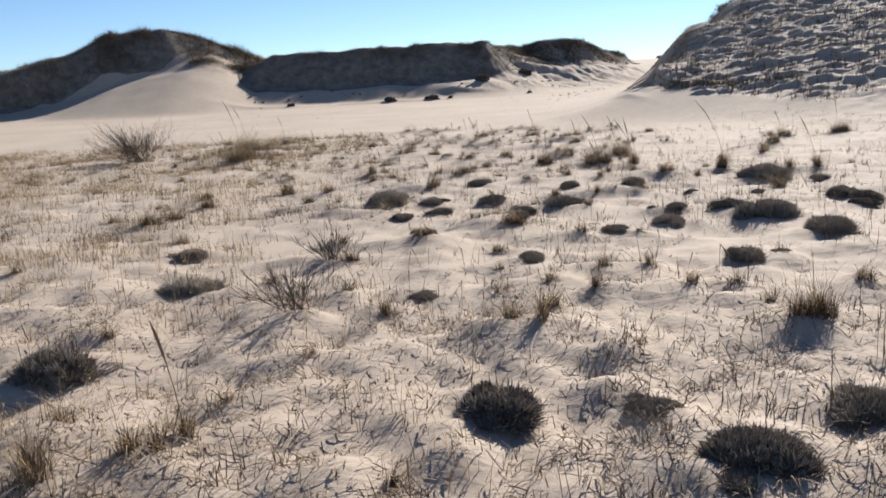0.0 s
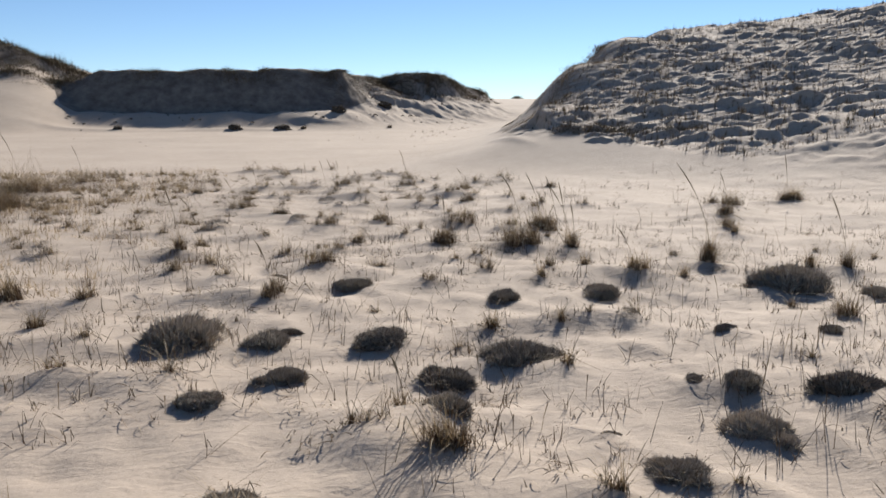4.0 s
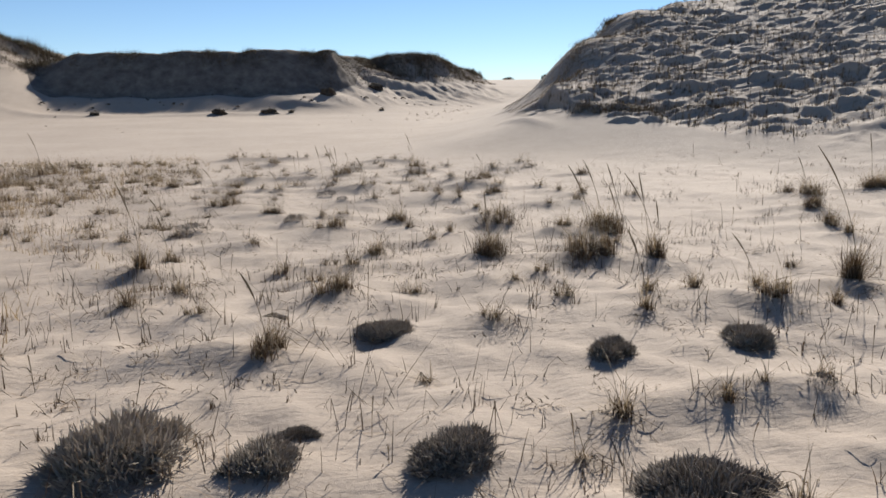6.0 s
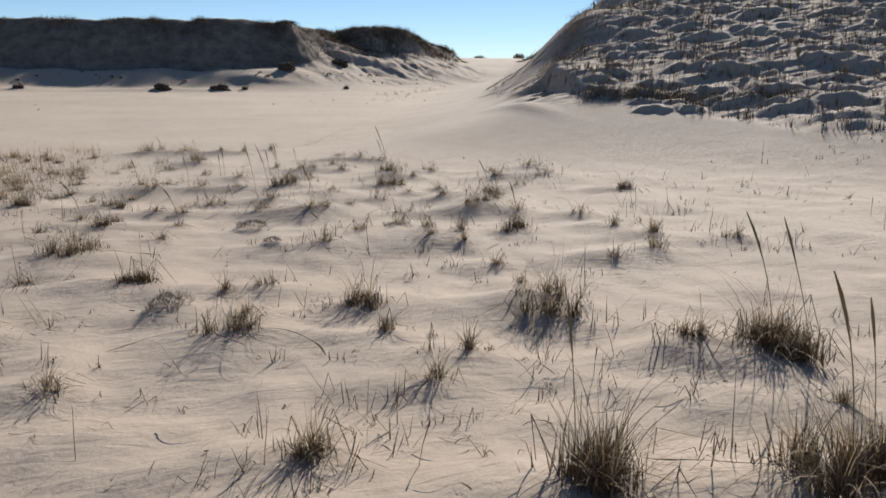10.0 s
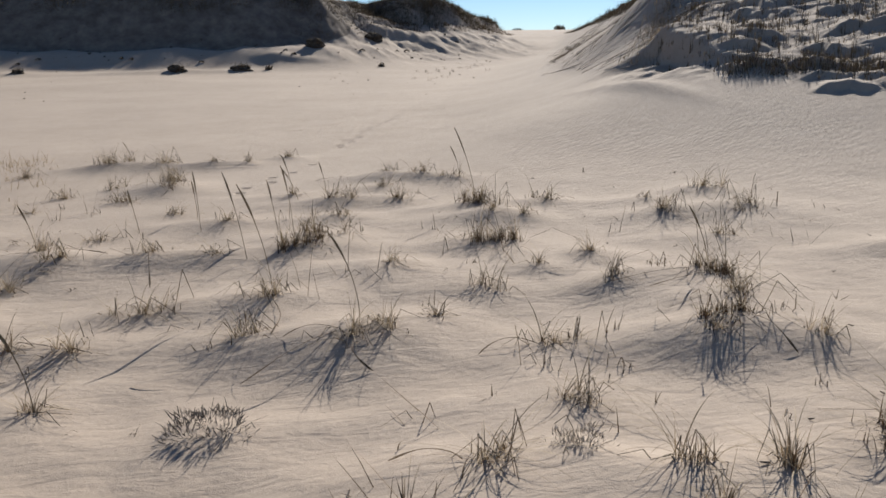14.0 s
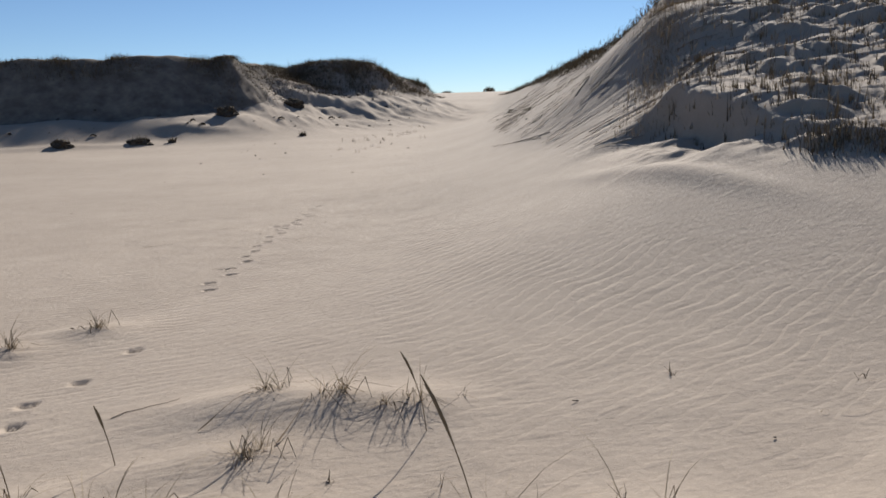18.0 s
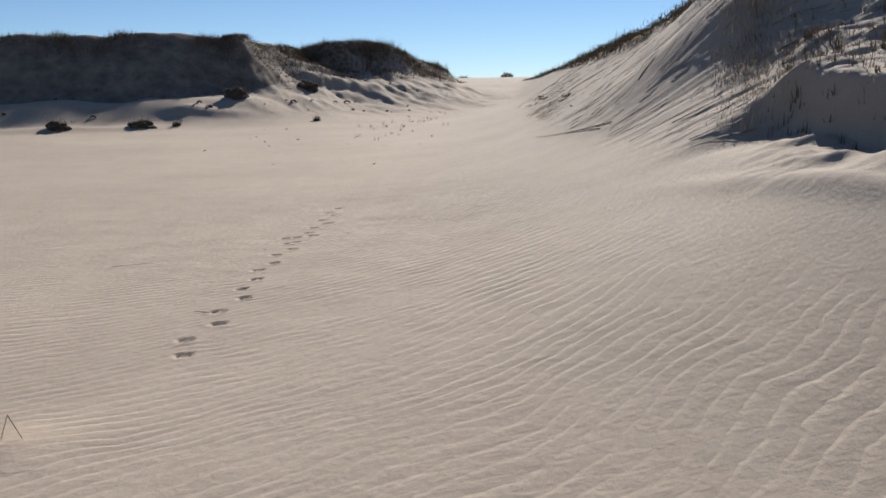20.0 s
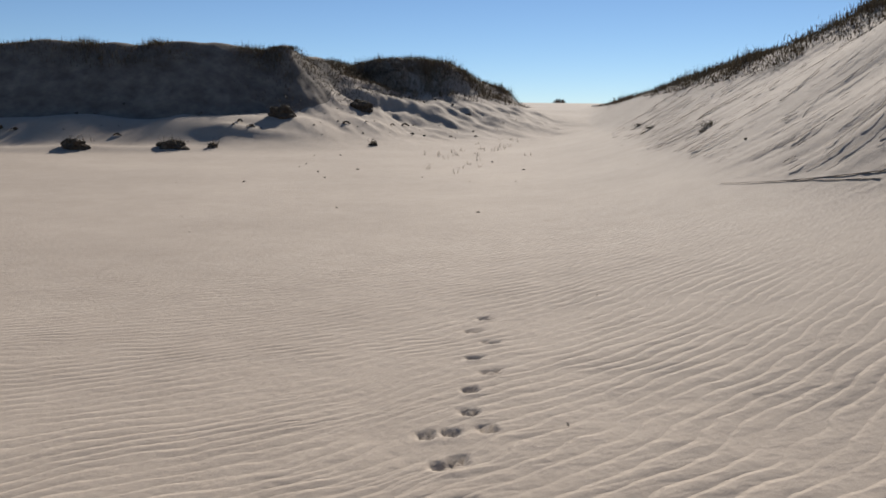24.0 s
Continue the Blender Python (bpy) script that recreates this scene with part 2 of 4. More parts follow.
def front_plane(x, y):
    return 0.2 * y + 0.19 * x - 5.22


def flank_plane(x, y):
    return 0.58 * x - 0.15 * y + 1.24 - 0.05 * np.maximum(y - 37, 0) + 0.1 * np.maximum(x - 13, 0)


def big_forms(x, y):
    z = base_level(x, y)
    # bluff beyond the open sand: a steep face over a scalloped apron of slid sand
    z = smax(z, ridge(x, y, BLUFF[:4], 1.0, 0.25, 0.3) + 0.3 * (rough(x, y * 0.2, 1.5, 2, 62) - 0.5), 0.12)
    z = smax(z, ridge(x, y, [(a, b - 3.9, 1.5) for a, b, c in BLUFF[:4]], 0.62, 0.2, 0.7) + 0.3 * (rough(x, y * 0.25, 1.5, 2, 63) - 0.5), 0.25)
    z = smax(z, ridge(x, y, BLUFF[3:], 1.15, 0.75, 0.3), 0.2)
    z = smax(z, ridge(x, y, [(2.8, 54.6, 1.8), (4.5, 56.0, 2.0), (6.5, 58.3, 2.2), (8.6, 59.8, 2.55), (11, 60.8, 2.65), (13, 62.0, 2.6)], 0.4, 0.3, 0.8) + 0.15 * (rough(x, y, 1.8, 2, 64) - 0.5), 0.3)
    z = smax(z, ridge(x, y, LEFT_DUNE[:5], 1.2, 0.6, 0.5), 0.2)
    z = smax(z, ridge(x, y, LEFT_DUNE[4:], 1.3, 0.25, 0.4), 0.2)
    # the fan of bare sand that runs down between the high dune and the bluff
    dx, dy = x + 16.0, y - 59.6
    fan = 4.95 - np.sqrt((np.where(dx < 0, 0.33, 0.62) * dx) ** 2 + (np.where(dy < 0, 0.33, 0.3) * dy) ** 2 + 0.09)
    z = smax(z, fan + 0.12 * (rough(x, y * 0.4, 1.6, 2, 66) - 0.5), 0.25)
    z = smax(z, ridge(x, y, FAR_LEFT, 0.3, 0.2, 1.5), 0.5)
    # planted dune: a front rising to the right, a bare flank, and a crest
    front = front_plane(x, y) + bump(x, y, 9.8, 31.2, 1.4, 1.8, 0.5) + bump(x, y, 12.3, 33.4, 1.8, 2.2, 0.6)
    crest = 5.05 + 0.1 * (x - 15.5) - 0.05 * np.maximum(y - 34, 0) - 0.02 * (y - 34) - 0.92 * step(37, 42, y) + bump(x, y, 14.8, 37, 2.2, 5.0, 0.45)
    bare = flank_plane(x, y) + bump(x, y, 9.6, 31.2, 1.2, 2.0, 0.85) + bump(x, y, 12.4, 34.2, 1.6, 2.4, 0.95) + bump(x, y, 15.9, 40.8, 1.6, 2.2, 0.12)
    bare = smax(bare, 0.86 + 0.3 * (x - 6.6) - 0.08 * (y - 27), 0.12)
    hill = smin(smin(front, crest, 0.5), bare, 0.25)
    z = smax(z, hill, 0.4)
    # small scarp at the corner of the planted dune, and the soft ridge before it
    cut = step(6.98, 7.18, x - 0.25 * (rough(x, y, 0.5, 2, 95) - 0.5) - 0.1 * (y - 26.2) * (y > 26.2))
    reach = step(25.0, 25.4, y) * (1 - step(27.0, 27.6, y))
    z = z + 0.22 * step(23.6, 26.2, y) * (1 - step(27.0, 27.8, y)) * cut * np.exp(-((x - 7.2) / 0.9) ** 2)
    z = z - reach * (0.26 * (1 - cut) * np.exp(-((x - 7.1) / 0.7) ** 2))
    z = z + bump(x, y, 5.8, 24.9, 0.2, 1.2, 0.05, 0.22)
    return z


def hummocks(x, y):
    """Small forms of the sand: hummocks among the plants, planted dune, streaks on the bare flank."""
    z = np.zeros(np.shape(x))
    field = 1 - step(17, 24, y + 0.12 * x)
    tongue = 1 - step(8, 20, y + 0.5 * np.maximum(x - 1, 0))
    z = z + field * (0.13 * (rough(x, y, 1.6, 2, 3) - 0.5) + (0.045 + 0.05 * tongue) * (rough(x, y * 1.3, 0.34, 3, 11) - 0.5))
    z = z + 0.06 * (rough(x, y, 5.0, 2, 21) - 0.5)
    # planted front of the dune
    high, edge = front_plane(x, y), flank_plane(x, y) - front_plane(x, y)
    foot = 0.8 - 0.28 * np.clip(x - 7.4, 0, 1.8)
    planted = step(-0.45, -0.1, edge) * step(0.0, 0.3, high - foot) * (1 - step(45, 60, y))
    lumps = rough(x / 1.7 + 0.5 * rough(x, y, 0.9, 1, 44), y, 0.36, 3, 31)
    z = z + planted * (0.16 * np.maximum(lumps - 0.42, 0) + 0.1 * (rough(x / 2.0, y, 0.2, 3, 35) - 0.5) - 0.04)
    z = z + planted * 0.14 * (rough(x, y, 2.2, 2, 38) - 0.5)
    # bare flank: runnels down the slope
    bare = step(0.1, 0.5, -edge) * step(0.5, 1.0, flank_plane(x, y)) * step(26.5, 28.5, y) * (1 - step(52, 62, y))
    across = y + 0.26 * x
    z = z + bare * (0.035 * (rough(across + 0.5 * x, (0.97 * x - 0.26 * y) * 0.2, 0.3, 2, 51) - 0.5) + 0.04 * (rough(across + 0.5 * x, (0.97 * x - 0.26 * y) * 0.12, 0.13, 2, 52) - 0.5))
    # trampled, lumpy sand where the walk begins
    lumpy = 1 - step(3.5, 8.0, y + 0.4 * x)
    z = z + lumpy * 0.10 * (rough(x, y, 0.2, 3, 91) - 0.5)
    # broken face of the bluff
    face = np.exp(-((y - 56.5 - 0.12 * np.maximum(x - 3, 0) ** 1.3) / 3.5) ** 2) * step(1.5, 4, x) * (1 - step(14, 17, x))
    z = z + face * (0.3 * (rough(x, y * 0.5, 1.1, 3, 61) - 0.5) + 0.24 * (rough(x + 0.5 * y, y * 0.6, 0.4, 2, 65) - 0.5))
    ldune = np.exp(-((x + 18) / 7) ** 2 - ((y - 56) / 4) ** 2)
    z = z + ldune * 0.35 * (rough(x, y, 2.2, 3, 71) - 0.5)
    far = step(75, 95, y)
    return z + far * 1.0 * (rough(x, y, 14, 3, 81) - 0.5)


def spaced(*runs):
    """Grid lines: each run goes from its start to its end in even steps."""
    out = [np.arange(a, b, s) for a, b, s in runs]
    return np.concatenate(out)


def outward(start, end, n):
    return start + np.sign(end - start) * np.geomspace(1, abs(end - start) + 1, n)[1:] - np.sign(end - start)


XS = np.concatenate([outward(-40, -900, 26)[::-1], spaced((-40, -8, 0.4), (-8, -1.2, 0.09), (-1.2, 0.4, 0.033), (0.4, 3.0, 0.02), (3.0, 4.6, 0.033), (4.6, 6.7, 0.08), (6.7, 7.7, 0.035), (7.7, 15, 0.08), (15, 24, 0.14), (24, 45, 0.4)), outward(45, 900, 26)])
YS = np.concatenate([outward(-4, -900, 30)[::-1], spaced((-4, 21.6, 0.075), (21.6, 31.0, 0.021), (31.0, 31.5, 0.033), (31.5, 45, 0.1), (45, 68, 0.2), (68, 120, 1.0)), outward(120, 1500, 26)])
GX, GY = np.meshgrid(XS, YS, indexing="ij")
GZ = big_forms(GX, GY) + hummocks(GX, GY)


def raise_sand(cx, cy, rx, ry, h, turn=0.0, reach=2.6):
    """Heaps (or scoops, with h below zero) sand at one spot of the sheet."""
    r = max(rx, ry) * reach
    i0, i1 = np.searchsorted(XS, (cx - r, cx + r))
    j0, j1 = np.searchsorted(YS, (cy - r, cy + r))
    GZ[i0:i1, j0:j1] += bump(GX[i0:i1, j0:j1], GY[i0:i1, j0:j1], cx, cy, rx, ry, h, turn)


def ground(x, y):
    """Height of the sand at a place."""
    i = min(max(int(np.searchsorted(XS, x)) - 1, 0), len(XS) - 2)
    j = min(max(int(np.searchsorted(YS, y)) - 1, 0), len(YS) - 2)
    u, v = (x - XS[i]) / (XS[i + 1] - XS[i]), (y - YS[j]) / (YS[j + 1] - YS[j])
    return float((GZ[i, j] * (1 - u) + GZ[i + 1, j] * u) * (1 - v) + (GZ[i, j + 1] * (1 - u) + GZ[i + 1, j + 1] * u) * v)


# ---- where the plants grow: x, y, width (, height) ----
CUSHIONS = [
    (1.0, 2.42, 0.35), (1.49, 2.72, 0.33), (0.78, 2.89, 0.28), (0.17, 2.92, 0.38), (-1.98, 3.81, 0.47), (1.87, 3.95, 0.27),
    (-0.12, 4.99, 0.25), (-1.76, 5.35, 0.46), (2.1, 5.49, 0.32), (0.63, 5.76, 0.27), (3.07, 6.23, 0.47), (-2.14, 6.69, 0.3),
    (-0.16, 6.74, 0.24), (1.5, 6.87, 0.28), (2.06, 7.26, 0.34), (1.4, 7.35, 0.12), (2.71, 7.53, 0.38), (4.08, 7.69, 0.34),
    (2.28, 7.77, 0.25), (2.08, 7.84, 0.18), (-0.41, 7.93, 0.25), (0.81, 8.09, 0.35), (-0.02, 8.26, 0.26), (1.3, 8.42, 0.48),
    (3.42, 8.63, 0.2), (2.72, 8.7, 0.17), (0.58, 8.83, 0.36), (-0.09, 8.92, 0.33), (-0.59, 8.97, 0.59), (4.55, 9.61, 0.3),
    (2.39, 5.6, 0.2), (2.92, 7.05, 0.6), (3.93, 7.43, 0.28), (3.96, 7.95, 0.4), (0.72, 7.6, 0.27), (0.03, 9.17, 0.18), (0.86, 2.3, 0.17),
    (1.57, 9.83, 0.31), (2.37, 9.87, 0.33), (4.06, 10.01, 0.6), (0.52, 10.34, 0.32), (-0.06, 10.67, 0.19),
]
THIN_CUSHIONS = [
    (0.68, 2.67, 0.32), (0.16, 14.53, 0.28), (-2.44, 12.82, 0.36), (2.26, 9.13, 0.2), (-0.83, 14.39, 0.35), (0.18, 14.59, 0.29), (0.78, 16.15, 0.19), (1.77, 16.52, 0.2), (0.64, 16.98, 0.32),
]
TUFTS_A = [
    (-0.2, 2.45, 0.12, 0.1), (-1.47, 2.63, 0.21, 0.27), (-1.19, 2.77, 0.21, 0.21), (-1.02, 2.9, 0.14, 0.19), (-1.58, 3.13, 0.16, 0.16), (-0.97, 3.29, 0.15, 0.1),
    (0.89, 3.61, 0.11, 0.07), (-0.68, 3.83, 0.11, 0.09), (0.31, 4.11, 0.18, 0.21), (-1.88, 4.29, 0.1, 0.08), (1.82, 4.37, 0.07, 0.17), (0.61, 4.37, 0.13, 0.2),
    (-0.37, 4.59, 0.09, 0.21), (2.44, 4.62, 0.19, 0.15), (1.46, 4.7, 0.1, 0.15), (0.9, 4.7, 0.12, 0.19), (1.76, 4.76, 0.11, 0.11), (0.68, 5.02, 0.21, 0.1),
    (-0.61, 5.05, 0.1, 0.1), (1.06, 5.32, 0.14, 0.14), (-1.18, 5.39, 0.18, 0.09), (1.4, 5.41, 0.12, 0.15), (0.39, 5.58, 0.07, 0.12), (-0.73, 6.08, 0.2, 0.16),
]
TUFTS_B = [
    (-0.14, 6.63, 0.22, 0.15), (1.17, 6.76, 0.12, 0.14), (1.68, 6.76, 0.06, 0.07), (0.67, 7.21, 0.31, 0.21), (0.35, 7.44, 0.17, 0.12), (0.54, 7.67, 0.16, 0.11),
    (1.54, 8.22, 0.13, 0.14), (-3.04, 8.24, 0.37, 0.19), (-0.57, 8.34, 0.14, 0.1), (-1.11, 8.43, 0.13, 0.1), (-2.84, 8.53, 0.25, 0.16), (3.79, 8.96, 0.2, 0.26),
    (1.31, 9.05, 0.18, 0.18), (1.79, 9.11, 0.13, 0.11), (-1.17, 9.13, 0.12, 0.09), (2.01, 9.16, 0.08, 0.08), (2.35, 9.26, 0.17, 0.12), (-2.71, 9.27, 0.27, 0.2),
    (-0.09, 10.1, 0.29, 0.2), (-2.98, 10.23, 0.32, 0.16), (-1.38, 10.28, 0.23, 0.15), (4.87, 10.4, 0.17, 0.28), (1.15, 10.42, 0.18, 0.13), (4.57, 10.47, 0.16, 0.27),
]
TUFTS_C = [
    (-2.01, 10.53, 0.29, 0.29), (2.91, 10.55, 0.22, 0.22), (2.26, 10.82, 0.12, 0.15), (1.73, 10.84, 0.15, 0.17), (2.62, 10.89, 0.18, 0.16), (-0.47, 10.89, 0.17, 0.11),
    (3.88, 10.96, 0.23, 0.42), (3.14, 11.01, 0.1, 0.16), (0.34, 11.17, 0.26, 0.18), (1.54, 11.36, 0.14, 0.1), (1.82, 11.53, 0.08, 0.19), (-0.67, 11.54, 0.26, 0.1),
    (0.25, 11.69, 0.12, 0.12), (2.91, 12.0, 0.25, 0.3), (0.03, 12.04, 0.14, 0.16), (2.38, 12.04, 0.41, 0.33), (0.32, 12.16, 0.12, 0.09), (0.51, 12.17, 0.19, 0.12),
    (1.56, 12.23, 0.37, 0.27), (4.99, 12.51, 0.15, 0.2), (-1.03, 12.55, 0.22, 0.28), (0.73, 12.62, 0.26, 0.18), (5.24, 13.1, 0.27, 0.22), (2.96, 13.23, 0.45, 0.28),
]
TUFTS_D = [
    (1.33, 13.27, 0.19, 0.12), (2.66, 13.42, 0.21, 0.17), (-0.23, 13.48, 0.13, 0.13), (2.08, 14.34, 0.11, 0.09), (0.57, 14.35, 0.1, 0.12), (2.29, 14.4, 0.19, 0.26),
    (1.25, 14.47, 0.32, 0.15), (0.46, 14.83, 0.07, 0.17), (2.29, 14.84, 0.08, 0.12), (6.32, 14.94, 0.42, 0.24), (0.7, 14.95, 0.12, 0.12), (-0.08, 15.1, 0.31, 0.13),
    (7.54, 15.31, 0.38, 0.31), (2.25, 15.32, 0.14, 0.12), (3.14, 15.32, 0.13, 0.09), (4.43, 15.7, 0.22, 0.14), (2.22, 15.95, 0.1, 0.16), (3.84, 16.02, 0.15, 0.23),
    (1.2, 16.05, 0.13, 0.16), (1.98, 16.09, 0.1, 0.13), (-0.6, 16.2, 0.34, 0.2), (3.64, 16.33, 0.16, 0.16), (2.81, 16.37, 0.33, 0.18), (-3.99, 16.6, 0.85, 0.51),
]
TUFTS_E = [
    (-0.05, 16.6, 0.14, 0.14), (3.58, 16.88, 0.17, 0.13), (2.66, 17.27, 0.14, 0.09), (-0.62, 17.36, 0.29, 0.17), (2.02, 17.48, 0.22, 0.15), (1.19, 17.66, 0.23, 0.13),
    (1.35, 17.72, 0.13, 0.17), (3.02, 17.72, 0.26, 0.16), (0.74, 17.83, 0.22, 0.13), (0.05, 17.87, 0.21, 0.12), (1.59, 17.87, 0.09, 0.12), (3.1, 18.14, 0.32, 0.17),
    (2.61, 18.21, 0.17, 0.11), (0.25, 18.3, 0.26, 0.18), (-0.64, 18.32, 0.29, 0.14), (1.93, 18.32, 0.19, 0.11), (0.88, 18.33, 0.25, 0.13), (4.79, 18.49, 0.28, 0.2),
    (-1.46, 18.61, 0.31, 0.21), (-4.39, 18.93, 1.0, 0.5), (3.74, 19.13, 0.18, 0.13), (2.25, 19.23, 0.36, 0.23), (1.09, 19.35, 0.29, 0.23), (0.17, 19.42, 0.2, 0.13),
]
TUFTS_F = [
    (-0.53, 19.65, 0.21, 0.14), (3.73, 19.84, 0.27, 0.15), (2.65, 19.93, 0.17, 0.11), (2.44, 20.02, 0.13, 0.11), (3.78, 20.29, 0.08, 0.08), (1.37, 20.35, 0.16, 0.11),
    (0.56, 20.37, 0.16, 0.12), (2.43, 20.42, 0.31, 0.28), (3.01, 20.46, 0.2, 0.15), (4.38, 20.47, 0.24, 0.21), (1.87, 20.92, 0.21, 0.13), (1.4, 20.98, 0.24, 0.21),
    (-3.95, 21.3, 0.7, 0.35), (1.06, 21.36, 0.07, 0.14), (1.83, 21.48, 0.18, 0.15), (2.56, 21.78, 0.16, 0.13), (2.2, 21.92, 0.23, 0.1), (0.27, 23.46, 0.17, 0.11),
    (0.64, 23.48, 0.15, 0.13), (1.09, 23.77, 0.16, 0.11), (-0.79, 23.8, 0.38, 0.25),
]
TUFTS_G = [
    (1.81, 3.85, 0.26, 0.24), (0.5, 4.02, 0.12, 0.26), (3.36, 10.49, 0.18, 0.17), (5.86, 14.18, 0.3, 0.24), (-0.92, 11.23, 0.17, 0.18), (2.09, 10.47, 0.1, 0.21),
    (0.52, 14.05, 0.25, 0.2), (2.2, 14.1, 0.26, 0.26), (3.56, 15.47, 0.15, 0.2), (2.82, 12.6, 0.1, 0.13), (1.23, 13.94, 0.13, 0.15), (1.58, 13.58, 0.1, 0.19),
    (2.83, 17.4, 0.29, 0.15), (1.51, 18.78, 0.17, 0.11), (1.46, 16.5, 0.22, 0.14), (1.88, 16.92, 0.25, 0.12), (2.01, 16.31, 0.14, 0.16), (2.27, 16.22, 0.11, 0.2),
    (0.04, 17.3, 0.09, 0.18), (-0.04, 22.21, 0.32, 0.16), (3.09, 17.19, 0.13, 0.15), (-0.34, 19.39, 0.22, 0.12), (-0.2, 17.88, 0.08, 0.16), (1.18, 19.64, 0.24, 0.2),
    (0.01, 21.95, 0.24, 0.13), (2.73, 18.82, 0.09, 0.19), (0.53, 19.28, 0.16, 0.09), (-0.25, 23.69, 0.3, 0.13), (2.33, 18.6, 0.08, 0.09), (4.36, 19.79, 0.42, 0.07), (1.97, 22.1, 0.2, 0.09),
]
# tall seed stalks that stand by themselves: x, y, height
SEED_STALKS = [
    (-0.03, 20.29, 0.3), (0.87, 18.6, 0.55), (1.1, 21.17, 0.3), (0.33, 20.68, 0.3), (1.25, 17.88, 0.4), (2.56, 21.5, 0.35), (1.36, 21.66, 0.25), (-0.64, 24.1, 0.25),
    (1.02, 19.9, 0.45), (0.39, 20.19, 0.4), (0.73, 19.17, 0.5), (3.19, 13.25, 0.6), (2.9, 12.1, 0.62), (2.94, 12.02, 0.45), (1.7, 12.6, 0.5), (0.92, 19.7, 0.35),
    (-2.33, 20.52, 0.4), (-2.9, 19.6, 0.45), (-3.4, 18.4, 0.4), (-1.9, 17.7, 0.38), (-4.8, 18.6, 0.5), (-5.6, 17.5, 0.45), (2.8, 12.4, 0.55),
]
PRINTS = [
    (0.6, 21.76), (0.65, 22.0), (0.88, 22.25), (0.89, 22.52), (1.09, 22.77), (1.32, 23.25),
    (1.77, 24.74), (1.77, 25.03), (1.95, 25.3), (1.95, 25.59), (2.12, 25.89), (2.11, 26.18),
    (2.23, 26.45), (2.26, 26.78), (2.4, 27.02), (2.44, 27.37), (2.6, 27.58), (2.59, 27.91),
    (2.66, 27.93), (2.86, 28.21), (2.7, 28.22), (2.6, 28.22), (2.84, 28.43), (2.92, 28.72),
    (3.1, 28.95), (3.09, 29.23), (3.26, 29.49), (3.23, 29.76), (3.39, 30.03),
]
TUFTS = TUFTS_A + TUFTS_B + TUFTS_C + TUFTS_D + TUFTS_E + TUFTS_F + TUFTS_G
SODS = [(-0.13, 49.9, 0.8, 0.28), (-2.65, 49.4, 0.65, 0.3), (-8.7, 49.7, 0.5, 0.2), (3.15, 53.1, 0.85, 0.5), (6.15, 56.3, 0.9, 0.4), (0.95, 50.1, 0.3, 0.14), (5.9, 51.2, 0.25, 0.12)]

# sand heaped round the plants and drawn out behind them by the wind
for cx, cy, w in CUSHIONS + THIN_CUSHIONS:
    raise_sand(cx, cy, w * 0.7, w * 0.6, 0.03)
for cx, cy, w, h in TUFTS:
    raise_sand(cx, cy, w * 0.9 + 0.12, w * 0.8 + 0.12, 0.02 + 0.06 * w)
    raise_sand(cx - 0.25, cy + 0.05, 0.4, 0.16, 0.025)
for cx, cy, w, h in SODS[:3]:
    raise_sand(cx - 1.8, cy - 0.1, 2.2, 0.45, 0.1, 0.03)
for cx, cy, w, h in SODS[:3]:
    raise_sand(cx, cy + 0.4, w * 0.9, w * 0.6, 0.05)
raise_sand(1.9, 51.6, 1.2, 0.3, 0.14)
rng = random.Random(5)


LENSES = np.zeros(GZ.shape)


def hummock(cx, cy, wide, h, uphill=0.72):
    """A small terrace of sand: steep on its downhill side, level behind, running out into the slope."""
    i0, i1 = np.searchsorted(XS, (cx - 2.4 * wide, cx + 2.4 * wide))
    j0, j1 = np.searchsorted(YS, (cy - 2.4 * wide, cy + 2.4 * wide))
    x, y = GX[i0:i1, j0:j1], GY[i0:i1, j0:j1]
    c, s = np.cos(uphill), np.sin(uphill)
    u, v = ((x - cx) * s - (y - cy) * c) / wide, ((x - cx) * c + (y - cy) * s) / wide
    v = v - 0.14 * np.sin(3.2 * u + 7 * cx) - 0.1 * np.sin(7.7 * u + 5 * cy) + 0.05 * u * u
    prof = np.where(v < 0, np.exp(-(v / 0.2) ** 2), np.clip(1 - v / 1.25, 0, 1))
    LENSES[i0:i1, j0:j1] = np.maximum(LENSES[i0:i1, j0:j1], h * np.exp(-u ** 4) * prof)


for k in range(1000):
    cx, cy = rng.uniform(7.0, 30), rng.uniform(20.5, 39)
    high = front_plane(cx, cy) - 0.75 + 0.28 * min(1.8, max(0.0, cx - 7.4))
    if high > 0 and flank_plane(cx, cy) > front_plane(cx, cy) + 0.1 and not (cx < 8.0 and cy > 23.5):
        wide = min(0.17 + 0.42 * rng.random() ** 1.8, 0.32 if high < 0.5 else 1)
        hummock(cx, cy, wide, wide * rng.uniform(0.14, 0.36), rng.uniform(0.4, 1.7))
for cx, cy, wide, h in ((7.2, 24.3, 0.4, 0.09), (7.8, 23.8, 0.4, 0.1), (8.5, 23.2, 0.3, 0.08), (9.0, 22.8, 0.3, 0.07), (7.5, 25.0, 0.3, 0.1), (7.9, 25.4, 0.35, 0.12), (8.3, 24.4, 0.3, 0.1)):
    hummock(cx, cy, wide, h)
GZ += LENSES
